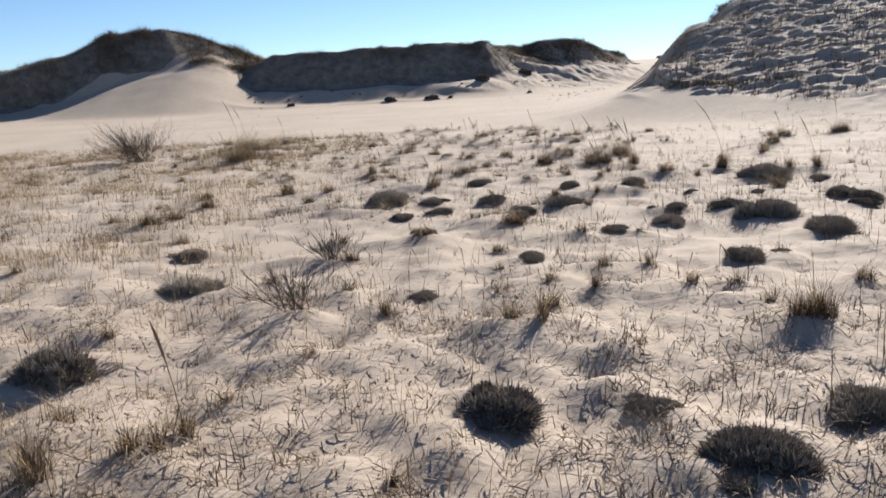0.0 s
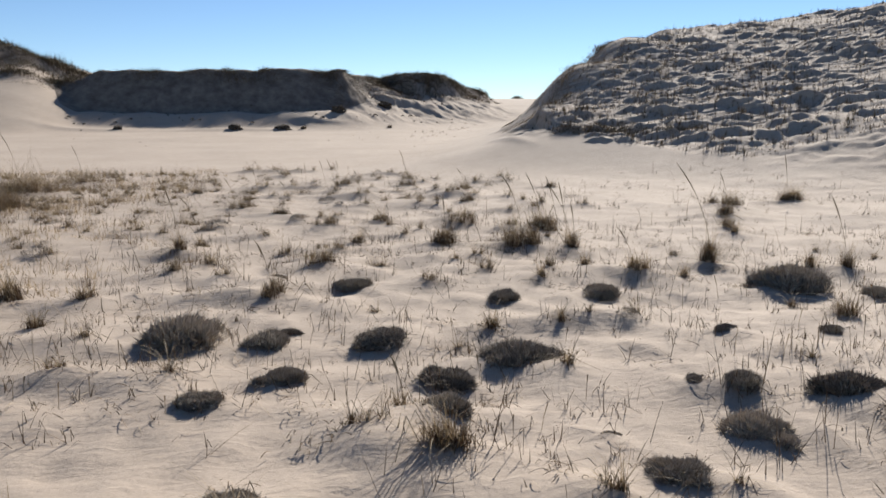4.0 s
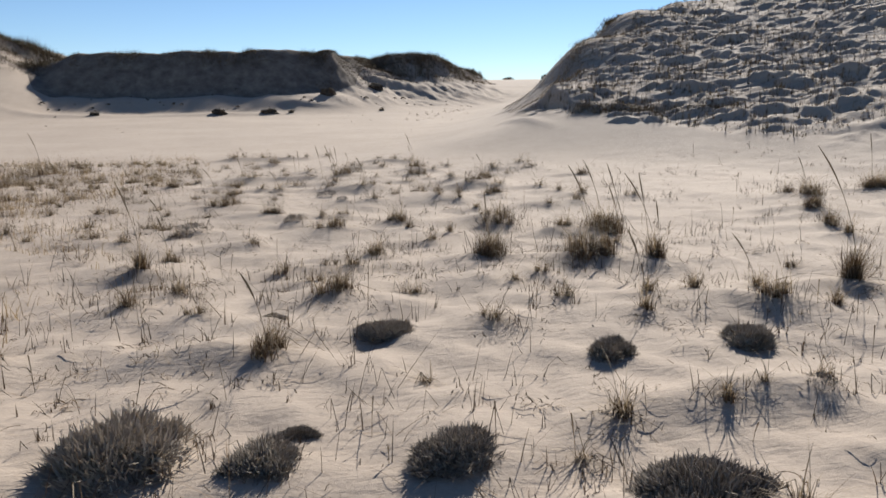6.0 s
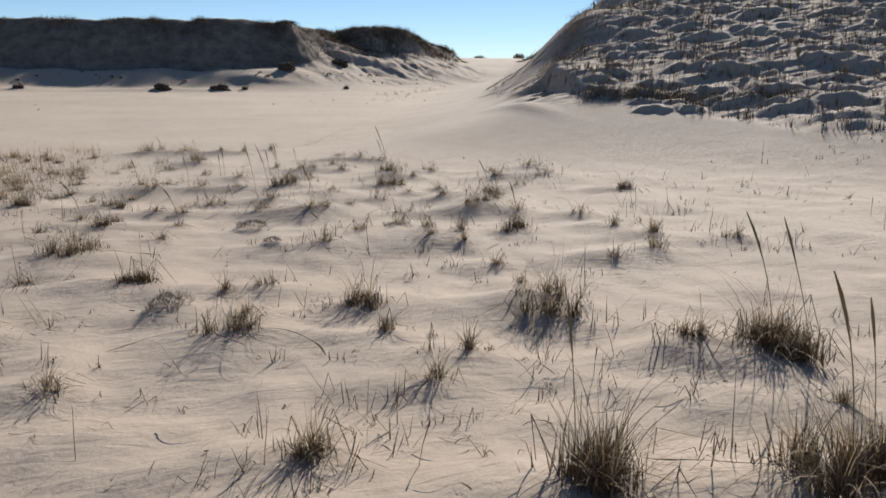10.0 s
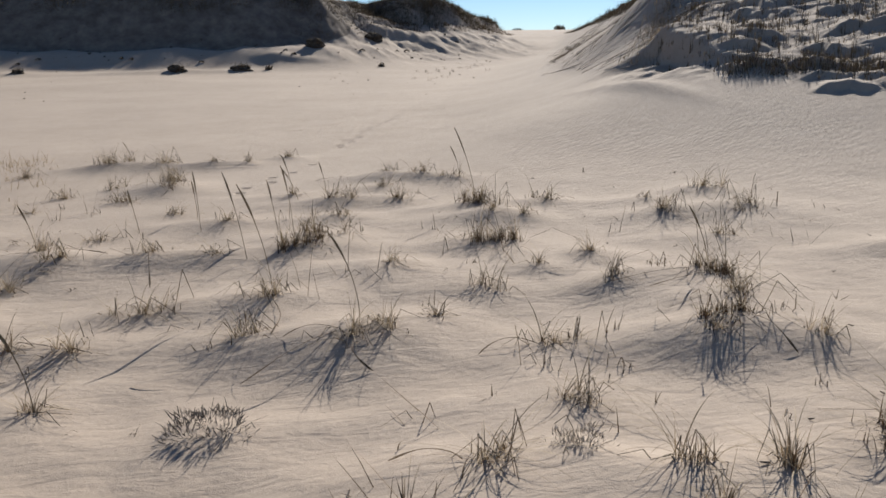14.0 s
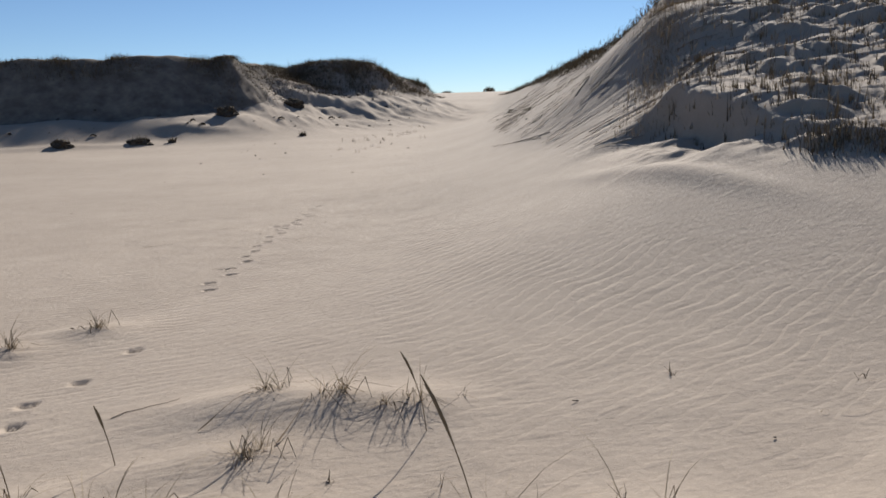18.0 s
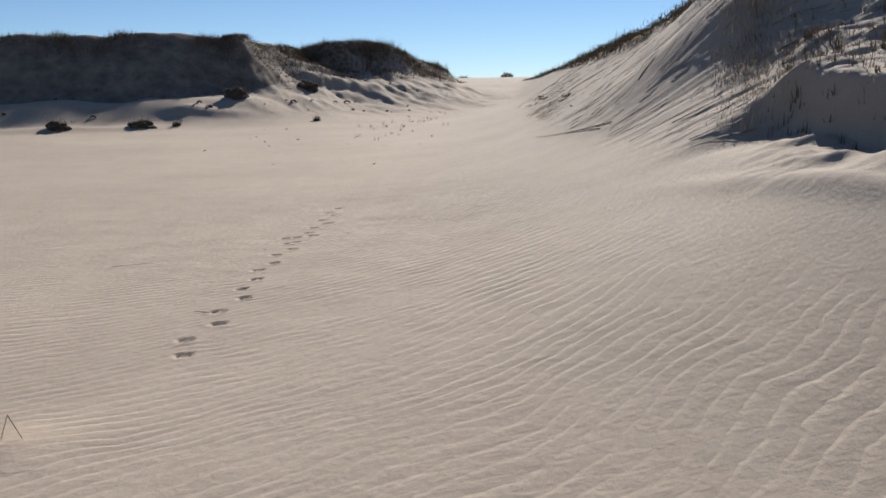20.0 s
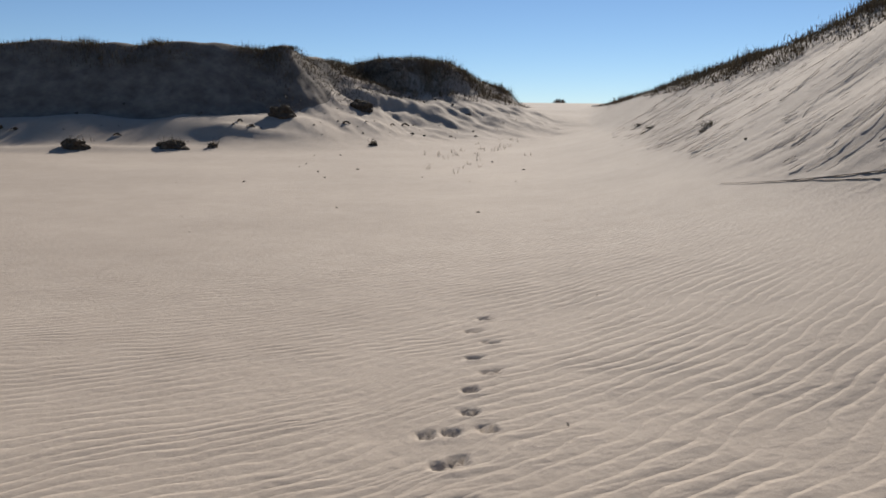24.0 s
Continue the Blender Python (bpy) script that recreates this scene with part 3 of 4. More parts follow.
for cx, cy in PRINTS:
    raise_sand(cx, cy - 0.02, 0.06, 0.05, 0.009)
    raise_sand(cx, cy, 0.03, 0.021, -0.055)
    for k in (-1, 1):
        raise_sand(cx + 0.022 * k + rng.uniform(-0.006, 0.006), cy + 0.042 + rng.uniform(-0.008, 0.008), 0.014, 0.018, -0.042)


def sheet():
    nx, ny = GX.shape
    me = bpy.data.meshes.new("ground")
    co = np.stack([GX, GY, GZ], -1).reshape(-1, 3).astype(np.float32)
    i, j = np.meshgrid(np.arange(nx - 1), np.arange(ny - 1), indexing="ij")
    a = (i * ny + j).ravel()
    quads = np.stack([a, a + ny, a + ny + 1, a + 1], -1).astype(np.int32)
    me.vertices.add(len(co))
    me.vertices.foreach_set("co", co.ravel())
    me.loops.add(quads.size)
    me.loops.foreach_set("vertex_index", quads.ravel())
    me.polygons.add(len(quads))
    me.polygons.foreach_set("loop_start", np.arange(0, quads.size, 4, dtype=np.int32))
    me.polygons.foreach_set("use_smooth", np.ones(len(quads), dtype=bool))
    me.update(calc_edges=True)
    me.materials.append(SAND)
    return tagged(new("ground", me), "pale wind-rippled dune sand with paw prints", "sand", kind="structure")


sheet()


# ---- plant building ----
class Strands:
    """Gathers blades, stalks and twigs, to become one mesh."""

    def __init__(self):
        self.v, self.f = [], []

    def blade(self, base, heading, lean, length, width, bend, segments=4):
        """A flat tapering blade that starts at an angle of lean from upright and bends over by bend."""
        ch, sh = math.cos(heading), math.sin(heading)
        p, a = Vector(base), lean
        start = len(self.v)
        for k in range(segments):
            w = width * (1 - 0.75 * k / segments) * 0.5
            self.v.append((p.x - sh * w, p.y + ch * w, p.z))
            self.v.append((p.x + sh * w, p.y - ch * w, p.z))
            d = length / segments
            p = p + Vector((ch * math.sin(a) * d, sh * math.sin(a) * d, math.cos(a) * d))
            a += bend / segments
        self.v.append(tuple(p))
        for k in range(segments - 1):
            b = start + 2 * k
            self.f.append((b, b + 1, b + 3, b + 2))
        b = start + 2 * (segments - 1)
        self.f.append((b, b + 1, b + 2))
        return p

    def stem(self, points, radii):
        """A three-sided stalk through points."""
        start = len(self.v)
        for p, r in zip(points, radii):
            for k in range(3):
                t = 2.094 * k
                self.v.append((p[0] + r * math.cos(t), p[1] + r * math.sin(t), p[2] + r * 0.3 * math.sin(t + 1)))
        for k in range(len(points) - 1):
            b = start + 3 * k
            for q in range(3):
                self.f.append((b + q, b + (q + 1) % 3, b + 3 + (q + 1) % 3, b + 3 + q))

    def broken(self, base, heading, lean, length, radius, r):
        """A dead stem that rises, snaps and hangs back to the sand."""
        x, y, z = base
        length *= 0.6
        up = length * r.uniform(0.25, 0.6)
        k = (x + math.cos(heading) * math.sin(lean) * up, y + math.sin(heading) * math.sin(lean) * up, z + math.cos(lean) * up)
        h2 = heading + r.gauss(0, 0.6)
        out = math.sqrt(max(0.0004, (length - up) ** 2 - min(k[2] - z, (length - up) * 0.95) ** 2))
        e = (k[0] + math.cos(h2) * out, k[1] + math.sin(h2) * out, max(z + 0.004, k[2] - (length - up)))
        self.stem((base, k, e), (radius, radius * 0.9, radius * 0.6))

    def lying(self, x, y, heading, length, width, bow, lift=0.004, follow=None):
        """A fallen blade that lies on the sand."""
        start, n = len(self.v), 5
        a = heading - bow / 2
        for k in range(n):
            z = (follow(x, y) if follow else 0.0) + lift + 0.012 * math.sin(math.pi * k / (n - 1))
            w = width * (1 - 0.7 * k / n) * 0.5
            self.v.append((x - math.sin(a) * w, y + math.cos(a) * w, z))
            self.v.append((x + math.sin(a) * w, y - math.cos(a) * w, z + w * 0.8))
            x, y, a = x + math.cos(a) * length / n, y + math.sin(a) * length / n, a + bow / n
        for k in range(n - 1):
            b = start + 2 * k
            self.f.append((b, b + 1, b + 3, b + 2))

    def mesh(self, name, mat):
        me = bpy.data.meshes.new(name)
        me.from_pydata(self.v, [], self.f)
        me.materials.append(mat)
        return me


def child(name, me, parent, label=""):
    ob = new(name, me)
    ob.parent = parent
    return tagged(ob, label) if label else ob


def tuft_meshes(r, w, h, count, dense):
    """One tuft of beach grass: dark broken stems, thin standing blades, and dead stems snapped or arched down to the sand."""
    stub, up, down = Strands(), Strands(), Strands()
    wind, sway = r.uniform(0, 6.283), r.uniform(0.0, 0.3)
    ox, oy = r.uniform(-0.15, 0.15) * w, r.uniform(-0.1, 0.1) * w
    hearts = [(0.0, 0.0)] + [(r.gauss(0, 0.2) * w, r.gauss(0, 0.14) * w) for k in range(1 + int(w * 7))]
    for k in range(int(count * (0.3 + (3.2 if w > 0.24 else 1.6) * dense))):
        cx, cy = r.choice(hearts)
        a, d = r.uniform(0, 6.283), abs(r.gauss(0, 0.12)) * w
        stub.blade((cx + d * math.cos(a), cy + d * math.sin(a), -0.02), r.uniform(0, 6.283), abs(r.gauss(0, 0.4)), 0.02 + h * r.uniform(0.12, 0.6), r.uniform(0.004, 0.008), r.uniform(0, 0.6), 2)
    for k in range(int(count * (0.75 + 0.25 * dense))):
        cx, cy = r.choice(hearts)
        tall = h * (r.uniform(0.35, 0.9) if r.random() < 0.7 else r.uniform(0.9, 1.4))
        lx, ly = r.gauss(0, 0.36) + sway * math.cos(wind), r.gauss(0, 0.36) + sway * math.sin(wind)
        up.blade((cx + r.gauss(0, 0.06) * w, cy + r.gauss(0, 0.06) * w, -0.02), math.atan2(ly, lx), math.hypot(lx, ly), tall, r.uniform(0.002, 0.0038), r.uniform(0.0, 1.0) ** 1.6 * 1.9, 4)
    for k in range(int(10 + count * (0.95 - 0.45 * dense))):
        cx, cy = r.choice(hearts)
        a = wind + r.gauss(0, 1.5)
        L = (0.08 + 0.35 * h + w * r.uniform(0.3, 0.95)) * r.uniform(0.5, 1.4)
        if r.random() < 0.3 - 0.1 * dense:
            (down if r.random() < 0.5 else stub).broken((cx + r.gauss(0, 0.2) * w, cy + r.gauss(0, 0.15) * w, -0.01), a, r.uniform(0.2, 1.2), L * 1.2, r.uniform(0.0014, 0.0024), r)
        else:
            lean = r.uniform(0.3, 1.3)
            down.blade((cx, cy, 0.005), a, lean, L, r.uniform(0.0028, 0.0048), (2.0 + r.uniform(-0.25, 0.4)) - lean, 6)
    return stub, up, down


def lobes(r):
    """The heads that make up one cushion, 1 m across: x, y, radius, height."""
    out = [(r.gauss(0, 0.03), r.gauss(0, 0.03), r.uniform(0.3, 0.38), r.uniform(0.25, 0.31))]
    for k in range(r.choice((4, 5, 6))):
        a = r.uniform(0, 6.283)
        d = r.uniform(0.2, 0.36)
        out.append((d * math.cos(a), d * math.sin(a), r.uniform(0.12, 0.2), r.uniform(0.14, 0.26)))
    return out


def cushion_mesh(r, heads, per_area, loose=0.0):
    """A low cushion of beach heather: fuzzy scaly tips that stand off its heads."""
    s = Strands()
    for cx, cy, rad, high in heads:
        for k in range(int(per_area * rad * rad)):
            a, q = r.uniform(0, 6.283), math.sqrt(r.uniform(0, 1)) * (1 + abs(r.gauss(0, 0.12 + loose)))
            x, y = cx + rad * q * math.cos(a), cy + rad * q * math.sin(a)
            z = high * math.sqrt(max(0.0, 1 - min(1, q) ** 2))
            lean = min(1.25, 0.95 * q ** 1.5) + r.gauss(0, 0.4)
            b = a + r.gauss(0, 0.7)
            d = Vector((math.cos(b) * math.sin(lean), math.sin(b) * math.sin(lean), math.cos(lean)))
            L = r.uniform(0.07, 0.14) * (r.uniform(1.2, 1.8) if r.random() < 0.15 else 1)
            p = Vector((x, y, z)) - d * 0.03
            t = r.uniform(0.7, 1.2)
            s.stem((tuple(p), tuple(p + d * L * 0.6), tuple(p + d * L + Vector((0, 0, 0.01)))), (0.003 * t, 0.0068 * t, 0.0018 * t))
    return s


def heart_mesh(heads):
    """The woody heart of a cushion."""
    me = bpy.data.meshes.new("woody_heart")
    bm = bmesh.new()
    for cx, cy, rad, high in heads:
        for v in bmesh.ops.create_icosphere(bm, subdivisions=3, radius=1.0)["verts"]:
            k = 0.93 + 0.16 * noise.noise(v.co * 4 + Vector((cx * 9, cy * 9, 0)))
            v.co = Vector((cx + v.co.x * rad * 0.62 * k, cy + v.co.y * rad * 0.62 * k, v.co.z * high * 0.7 * k))
    bm.to_mesh(me)
    bm.free()
    me.materials.append(HEATH)
    return me


R = random.Random(11)
CUSHION_KINDS = []
for k in range(7):
    HEADS = lobes(R)
    CUSHION_KINDS.append((cushion_mesh(R, HEADS, 19000).mesh("heather_tips", HEATH), heart_mesh(HEADS)))
THIN_KINDS = [cushion_mesh(R, lobes(R), 1500, 0.2).mesh("heather_tips", HEATH) for k in range(3)]


def heather(x, y, w):
    top = new("heather_cushion")
    h = (0.74 if w > 0.3 else 0.54) + R.uniform(-0.14, 0.12)
    top.matrix_world = Matrix.LocRotScale((x, y, ground(x, y) - 0.02), Euler((0, 0, R.uniform(0, 6.28))), (w * 1.14, w * R.uniform(0.85, 1.0), w * h))
    tips, heart = R.choice(CUSHION_KINDS)
    tagged(child("foliage", tips, top), kind="stuff")
    tagged(child("woody_heart", heart, top, "dark matted twigs inside the cushion"), kind="stuff")
    size = "large" if w > 0.4 else "small" if w < 0.25 else "low"
    return tagged(top, size + " dark grey-brown cushion of beach heather on sand", "shrub", "heather cushions on the sand")


def thin_heather(x, y, w):
    ob = new("sparse_heather", R.choice(THIN_KINDS))
    ob.matrix_world = Matrix.LocRotScale((x, y, ground(x, y) - 0.01), Euler((0, 0, R.uniform(0, 6.28))), (w, w * 0.9, w * 0.75))
    return tagged(ob, "sparse grey heather sprigs half buried in sand", "shrub", "sparse heather on the sand", "stuff")


for spot in CUSHIONS:
    heather(*spot)
for spot in THIN_CUSHIONS:
    thin_heather(*spot)


def seed_stalk(r, height, lean, heading, bow):
    s = Strands()
    pts, rad = [], []
    p, a = Vector((0, 0, 0)), lean
    for k in range(9):
        pts.append(tuple(p))
        rad.append(0.0022 if k < 6 else (0.006, 0.0065, 0.002)[k - 6])
        p = p + Vector((math.cos(heading) * math.sin(a), math.sin(heading) * math.sin(a), math.cos(a))) * height / 8
        a += bow / 8
    s.stem(pts, rad)
    return s.mesh("seed_stalk", SEED)


def grass_tuft(x, y, w, h, stalk=0.0):
    """A tuft about w wide and h high."""
    r = random.Random(int(x * 977 + y * 131))
    top = new("grass_tuft")
    if y > 11:
        w, h = w * 1.1, h * (1.0 if y < 16.5 else 0.8)
    top.location = (x, y, ground(x, y) - 0.01)
    dense = max(0.08, (1.0 if w > 0.3 else 0.8) - max(0.0, y - (15.5 if w > 0.3 else 11)) * 0.12)
    count = int(min(420, 14 + 350 * w * (0.35 + h * 2.6) * (0.6 + 0.5 * dense) * (1.0 if y < 15.5 else 0.85)))
    stub, up, down = tuft_meshes(r, max(w, 0.1) * 1.1, h * 1.08, count, dense)
    tagged(child("stubble", stub.mesh("stubble", STUB), top, "dark broken stems at the foot"), kind="stuff")
    tagged(child("foliage", up.mesh("foliage", GRASS), top), kind="stuff")
    tagged(child("thatch", down.mesh("thatch", STRAW), top, "bleached dead blades arching to the sand"), kind="stuff")
    if stalk:
        me = seed_stalk(r, stalk, r.uniform(0.02, 0.2), r.uniform(2.6, 3.8), r.uniform(0.2, 0.8))
        child("seed_stalk", me, top, "tall dry stalk with a drooping seed head")
    size = "large dense" if w > 0.28 else "small sparse" if w < 0.14 else "dry"
    return tagged(top, size + " tuft of tan beach grass in sand", "grass tuft", "beach grass tufts")


for k, (x, y, w, h) in enumerate(TUFTS):
    grass_tuft(x, y, w, h, stalk=h * R.uniform(2.0, 2.6) if (k % 13 == 3 or h > 0.27) else 0.0)


for k, (x, y, h) in enumerate(SEED_STALKS):
    r = random.Random(300 + k)
    ob = new("seed_stalk", seed_stalk(r, h * 1.1, r.uniform(0.0, 0.25), r.uniform(2.2, 4.0), r.uniform(0.1, 0.7)))
    ob.location = (x, y, ground(x, y) - 0.02)
    tagged(ob, "tall dry grass stalk with a brown seed head in sand", "grass stalk", "standing seed stalks")


def fallen_stalk(x, y, heading, length, bow, seed):
    """A long dry stalk that has toppled, its thick seed head resting on the sand."""
    r, s = random.Random(seed), Strands()
    pts, rad, a, lift = [], [], heading - bow / 2, r.uniform(0.01, 0.06)
    for k in range(12):
        pts.append((x, y, ground(x, y) + 0.004 + lift * math.sin(math.pi * k / 11)))
        rad.append(0.0024 if k < 8 else (0.0035, 0.006, 0.0055, 0.002)[k - 8])
        x, y, a = x + math.cos(a) * length / 11, y + math.sin(a) * length / 11, a + bow / 11
    s.stem(pts, rad)
    return tagged(new("fallen_stalk", s.mesh("fallen_stalk", STUB)), "toppled dark grass stalk lying curved on sand", "grass stalk", "fallen stalks")


r = random.Random(77)
BIG = [q for q in TUFTS if q[2] > 0.19 and 9.0 < q[1] < 22.5]
for k in range(46):
    q = r.choice(BIG)
    a = r.uniform(2.4, 5.6)
    fallen_stalk(q[0] + 0.3 * q[2] * math.cos(a), q[1] + 0.3 * q[2] * math.sin(a), a + r.gauss(0, 0.4), r.uniform(0.22, 0.55), r.gauss(0, 0.9), 400 + k)


def spread(count, box, apart, taken, seed):
    """Random places that keep clear of each other and of the places taken."""
    r, out = random.Random(seed), []
    for k in range(count * 30):
        p = (r.uniform(box[0], box[1]), r.uniform(box[2], box[3]))
        if len(out) < count and all(math.dist(p, q[:2]) > apart for q in out + taken):
            out.append(p)
    return out


# the field beside the way: tufts too many and too far off to tell apart
FIELD = (Strands(), Strands(), Strands())


def field_tuft(x, y, w, h):
    r = random.Random(int(x * 977 + y * 131))
    z = ground(x, y) - 0.01
    for whole, one in zip(FIELD, tuft_meshes(r, w * 1.1, h, int(14 + 190 * w), 0.4)):
        n = len(whole.v)
        whole.v += [(p[0] + x, p[1] + y, p[2] + z) for p in one.v]
        whole.f += [tuple(i + n for i in q) for q in one.f]


for x, y in spread(95, (-9.5, -0.6, 5, 24), 0.42, TUFTS + CUSHIONS, 19) + spread(60, (-5.5, -0.2, 14.0, 20.5), 0.4, TUFTS, 22) + spread(30, (-4.0, 0.4, 19.0, 24.2), 0.42, TUFTS, 25):
    if x > -1.7:
        grass_tuft(x, y, R.uniform(0.1, 0.26), R.uniform(0.08, 0.18), 0.4 if R.random() < 0.1 else 0.0)
    else:
        field_tuft(x, y, R.uniform(0.12, 0.34), R.uniform(0.08, 0.2))
for whole, name, mat, label in zip(FIELD, ("field_stubble", "field_grass", "field_thatch"), (STUB, GRASS, STRAW), ("dark broken stems over the sandy field", "thin tan blades over the sandy field", "bleached bent blades over the sandy field")):
    tagged(new(name, whole.mesh(name, mat)), label, "grass", kind="stuff")
for x, y in spread(45, (-0.5, 7.5, 1.5, 12), 0.38, TUFTS + [c for c in CUSHIONS], 20):
    grass_tuft(x, y, R.uniform(0.08, 0.18), R.uniform(0.06, 0.15))


def bare_shrub(x, y, w, h, seed):
    """A leafless dry bush: forked twigs from one root."""
    r = random.Random(seed)
    top = new("dry_bush")
    top.location = (x, y, ground(x, y) - 0.01)
    for part_no in range(3):
        s = Strands()
        for k in range(14 if w < 1 else 60):
            a, lean = r.uniform(0, 6.283), r.uniform(0.3, 1.35)
            p = Vector((r.gauss(0, 0.08) * w, r.gauss(0, 0.08) * w, 0))
            L = w * 0.6 if lean > 0.7 else h
            for fork in range(9):
                f = r.uniform(0.3, 1.0)
                q = p + Vector((math.cos(a) * math.sin(lean), math.sin(a) * math.sin(lean), math.cos(lean))) * L * f
                b, l2 = a + r.gauss(0, 0.7), max(0.05, lean + r.gauss(0, 0.4))
                e = q + Vector((math.cos(b) * math.sin(l2), math.sin(b) * math.sin(l2), abs(math.cos(l2)))) * L * r.uniform(0.15, 0.4)
                s.stem((tuple(p), tuple(q), tuple(e)), (0.0026, 0.0019, 0.001))
        child("branch", s.mesh("branch", TWIG), top)
    return tagged(top, "leafless brown twiggy bush low on the sand", "shrub", "dry bushes")


bare_shrub(-0.91, 4.65, 0.6, 0.24, 1)
bare_shrub(-0.85, 6.1, 0.45, 0.16, 2)
bare_shrub(-6.55, 17.9, 1.7, 0.6, 3)


# ---- fine growth that nobody could count ----
def scatter(count, box, density, seed):
    """Random places in a box of the plan, kept where density (0 to 1) allows."""
    r = random.Random(seed)
    x0, x1, y0, y1 = box
    for k in range(count):
        x, y = r.uniform(x0, x1), r.uniform(y0, y1)
        if r.random() < density(x, y):
            yield r, x, y


def field(x, y):
    edge = 22.0 - 0.25 * max(0.0, x - 2.5) ** 1.3 + (2.0 if x < -2 else 0.0)
    if y > edge:
        return 0.0
    rows = 0.85 if y < 9 else 0.85 - 0.065 * (y - 9)
    if x < -1.5:
        rows = max(rows, 0.7)
    if x > -1 and y > 12:
        rows *= 0.65
    clump = float(value_noise(np.array(x * 1.1), np.array(y * 1.1), 5)) * 0.6 + float(value_noise(np.array(x * 3.1), np.array(y * 3.1), 6)) * 0.4
    return max(0.05, rows) * 3.0 * max(0.0, clump - 0.18) ** 1.6


sprigs, straws = Strands(), Strands()
for r, x, y in scatter(26000, (-13, 9.5, -0.5, 24), field, 21):
    z, n = ground(x, y), r.choice((0, 0, 2, 3, 5))
    size = min(2.8, 1.25 * math.exp(r.gauss(0, 0.5))) * (1.25 if x < -1.0 else 1.0)
    for k in range(n):
        sprigs.blade((x + r.gauss(0, 0.02) * size, y + r.gauss(0, 0.02) * size, z - 0.01), r.uniform(0, 6.28), abs(r.gauss(0, 0.5)), 0.05 * size * r.uniform(0.4, 1.4), r.uniform(0.004, 0.008), r.uniform(-0.2, 0.3), 2)
    for k in range(r.choice((1, 2, 3))):
        L, a = 0.09 * size * r.uniform(0.5, 1.6), r.uniform(0, 6.28)
        straws.blade((x + r.gauss(0, 0.02) * size, y + r.gauss(0, 0.02) * size, z), a, r.uniform(0.1, 1.5), L, r.uniform(0.003, 0.005), r.uniform(0.0, 0.5), 3)
    for k in range(r.choice((0, 0, 1, 1, 2))):
        straws.broken((x + r.gauss(0, 0.02) * size, y + r.gauss(0, 0.02) * size, z - 0.005), r.uniform(0, 6.28), r.uniform(0.1, 1.2), 0.12 * size * r.uniform(0.6, 1.5), r.uniform(0.0012, 0.0022), r)
tagged(new("dry_grass_sprigs", sprigs.mesh("dry_grass_sprigs", STUB)), "scattered short brown sprigs of dry grass in sand", "grass", kind="stuff")
tagged(new("snapped_straws", straws.mesh("snapped_straws", STUB)), "thin snapped straws bent over the sand", "grass", kind="stuff")

meadow = Strands()
for r, x, y in scatter(2400, (-4.0, 1.0, 1.5, 7), lambda x, y: max(0.0, min(1.0, 0.75 - 0.28 * (x + 1.2) - 0.1 * (y - 2))) * (0.25 + float(value_noise(np.array(x * 2.3), np.array(y * 2.3), 18))), 24):
    z, tall = ground(x, y), r.uniform(0.05, 0.17)
    for k in range(r.choice((3, 5, 7))):
        meadow.blade((x + r.gauss(0, 0.03), y + r.gauss(0, 0.03), z - 0.01), r.uniform(0, 6.28), abs(r.gauss(0, 0.45)), tall * r.uniform(0.4, 1.2), r.uniform(0.003, 0.005), r.uniform(0, 1.2), 3)
for r, x, y in scatter(20000, (-13, -0.9, 6.5, 25), lambda x, y: min(1.0, (-1.2 - x) / 2.5) * 2.2 * max(0.0, float(value_noise(np.array(x * 1.3), np.array(y * 1.3), 15)) - 0.25), 23):
    z, tall = ground(x, y), r.uniform(0.06, 0.2)
    for k in range(r.choice((4, 6, 8))):
        meadow.blade((x + r.gauss(0, 0.05), y + r.gauss(0, 0.04), z - 0.01), r.uniform(0, 6.28), abs(r.gauss(0, 0.7)), tall * r.uniform(0.4, 1.2), r.uniform(0.004, 0.008), r.uniform(0, 1.4), 3)
tagged(new("meadow_grass", meadow.mesh("meadow_grass", GRASS)), "low stand of tan dry grass on sand", "grass", kind="stuff")

stalks = Strands()
for r, x, y in scatter(2600, (-8, 7, 0.5, 18), lambda x, y: field(x, y) * (0.75 if y < 9 else 0.3), 27):
    z, h, a, l = ground(x, y), r.uniform(0.06, 0.2), r.uniform(0, 6.28), abs(r.gauss(0, 0.2))
    tip = (x + math.cos(a) * math.sin(l) * h, y + math.sin(a) * math.sin(l) * h, z + h * math.cos(l))
    knee = (x + math.cos(a) * math.sin(l) * h * 0.4, y + math.sin(a) * math.sin(l) * h * 0.4, z + h * 0.5)
    top = (2 * tip[0] - knee[0], 2 * tip[1] - knee[1], tip[2] + 0.022)
    top = tuple(t + (q - t) * 0.2 for t, q in zip(tip, top))
    stalks.stem(((x, y, z - 0.01), knee, tip, top), (0.0016, 0.0014, 0.0012, 0.0008) if r.random() < 0.4 else (0.0016, 0.0014, 0.0036, 0.0012))
tagged(new("dry_stalks", stalks.mesh("dry_stalks", GRASS)), "thin upright dry stalks among the grass", "grass", kind="stuff")

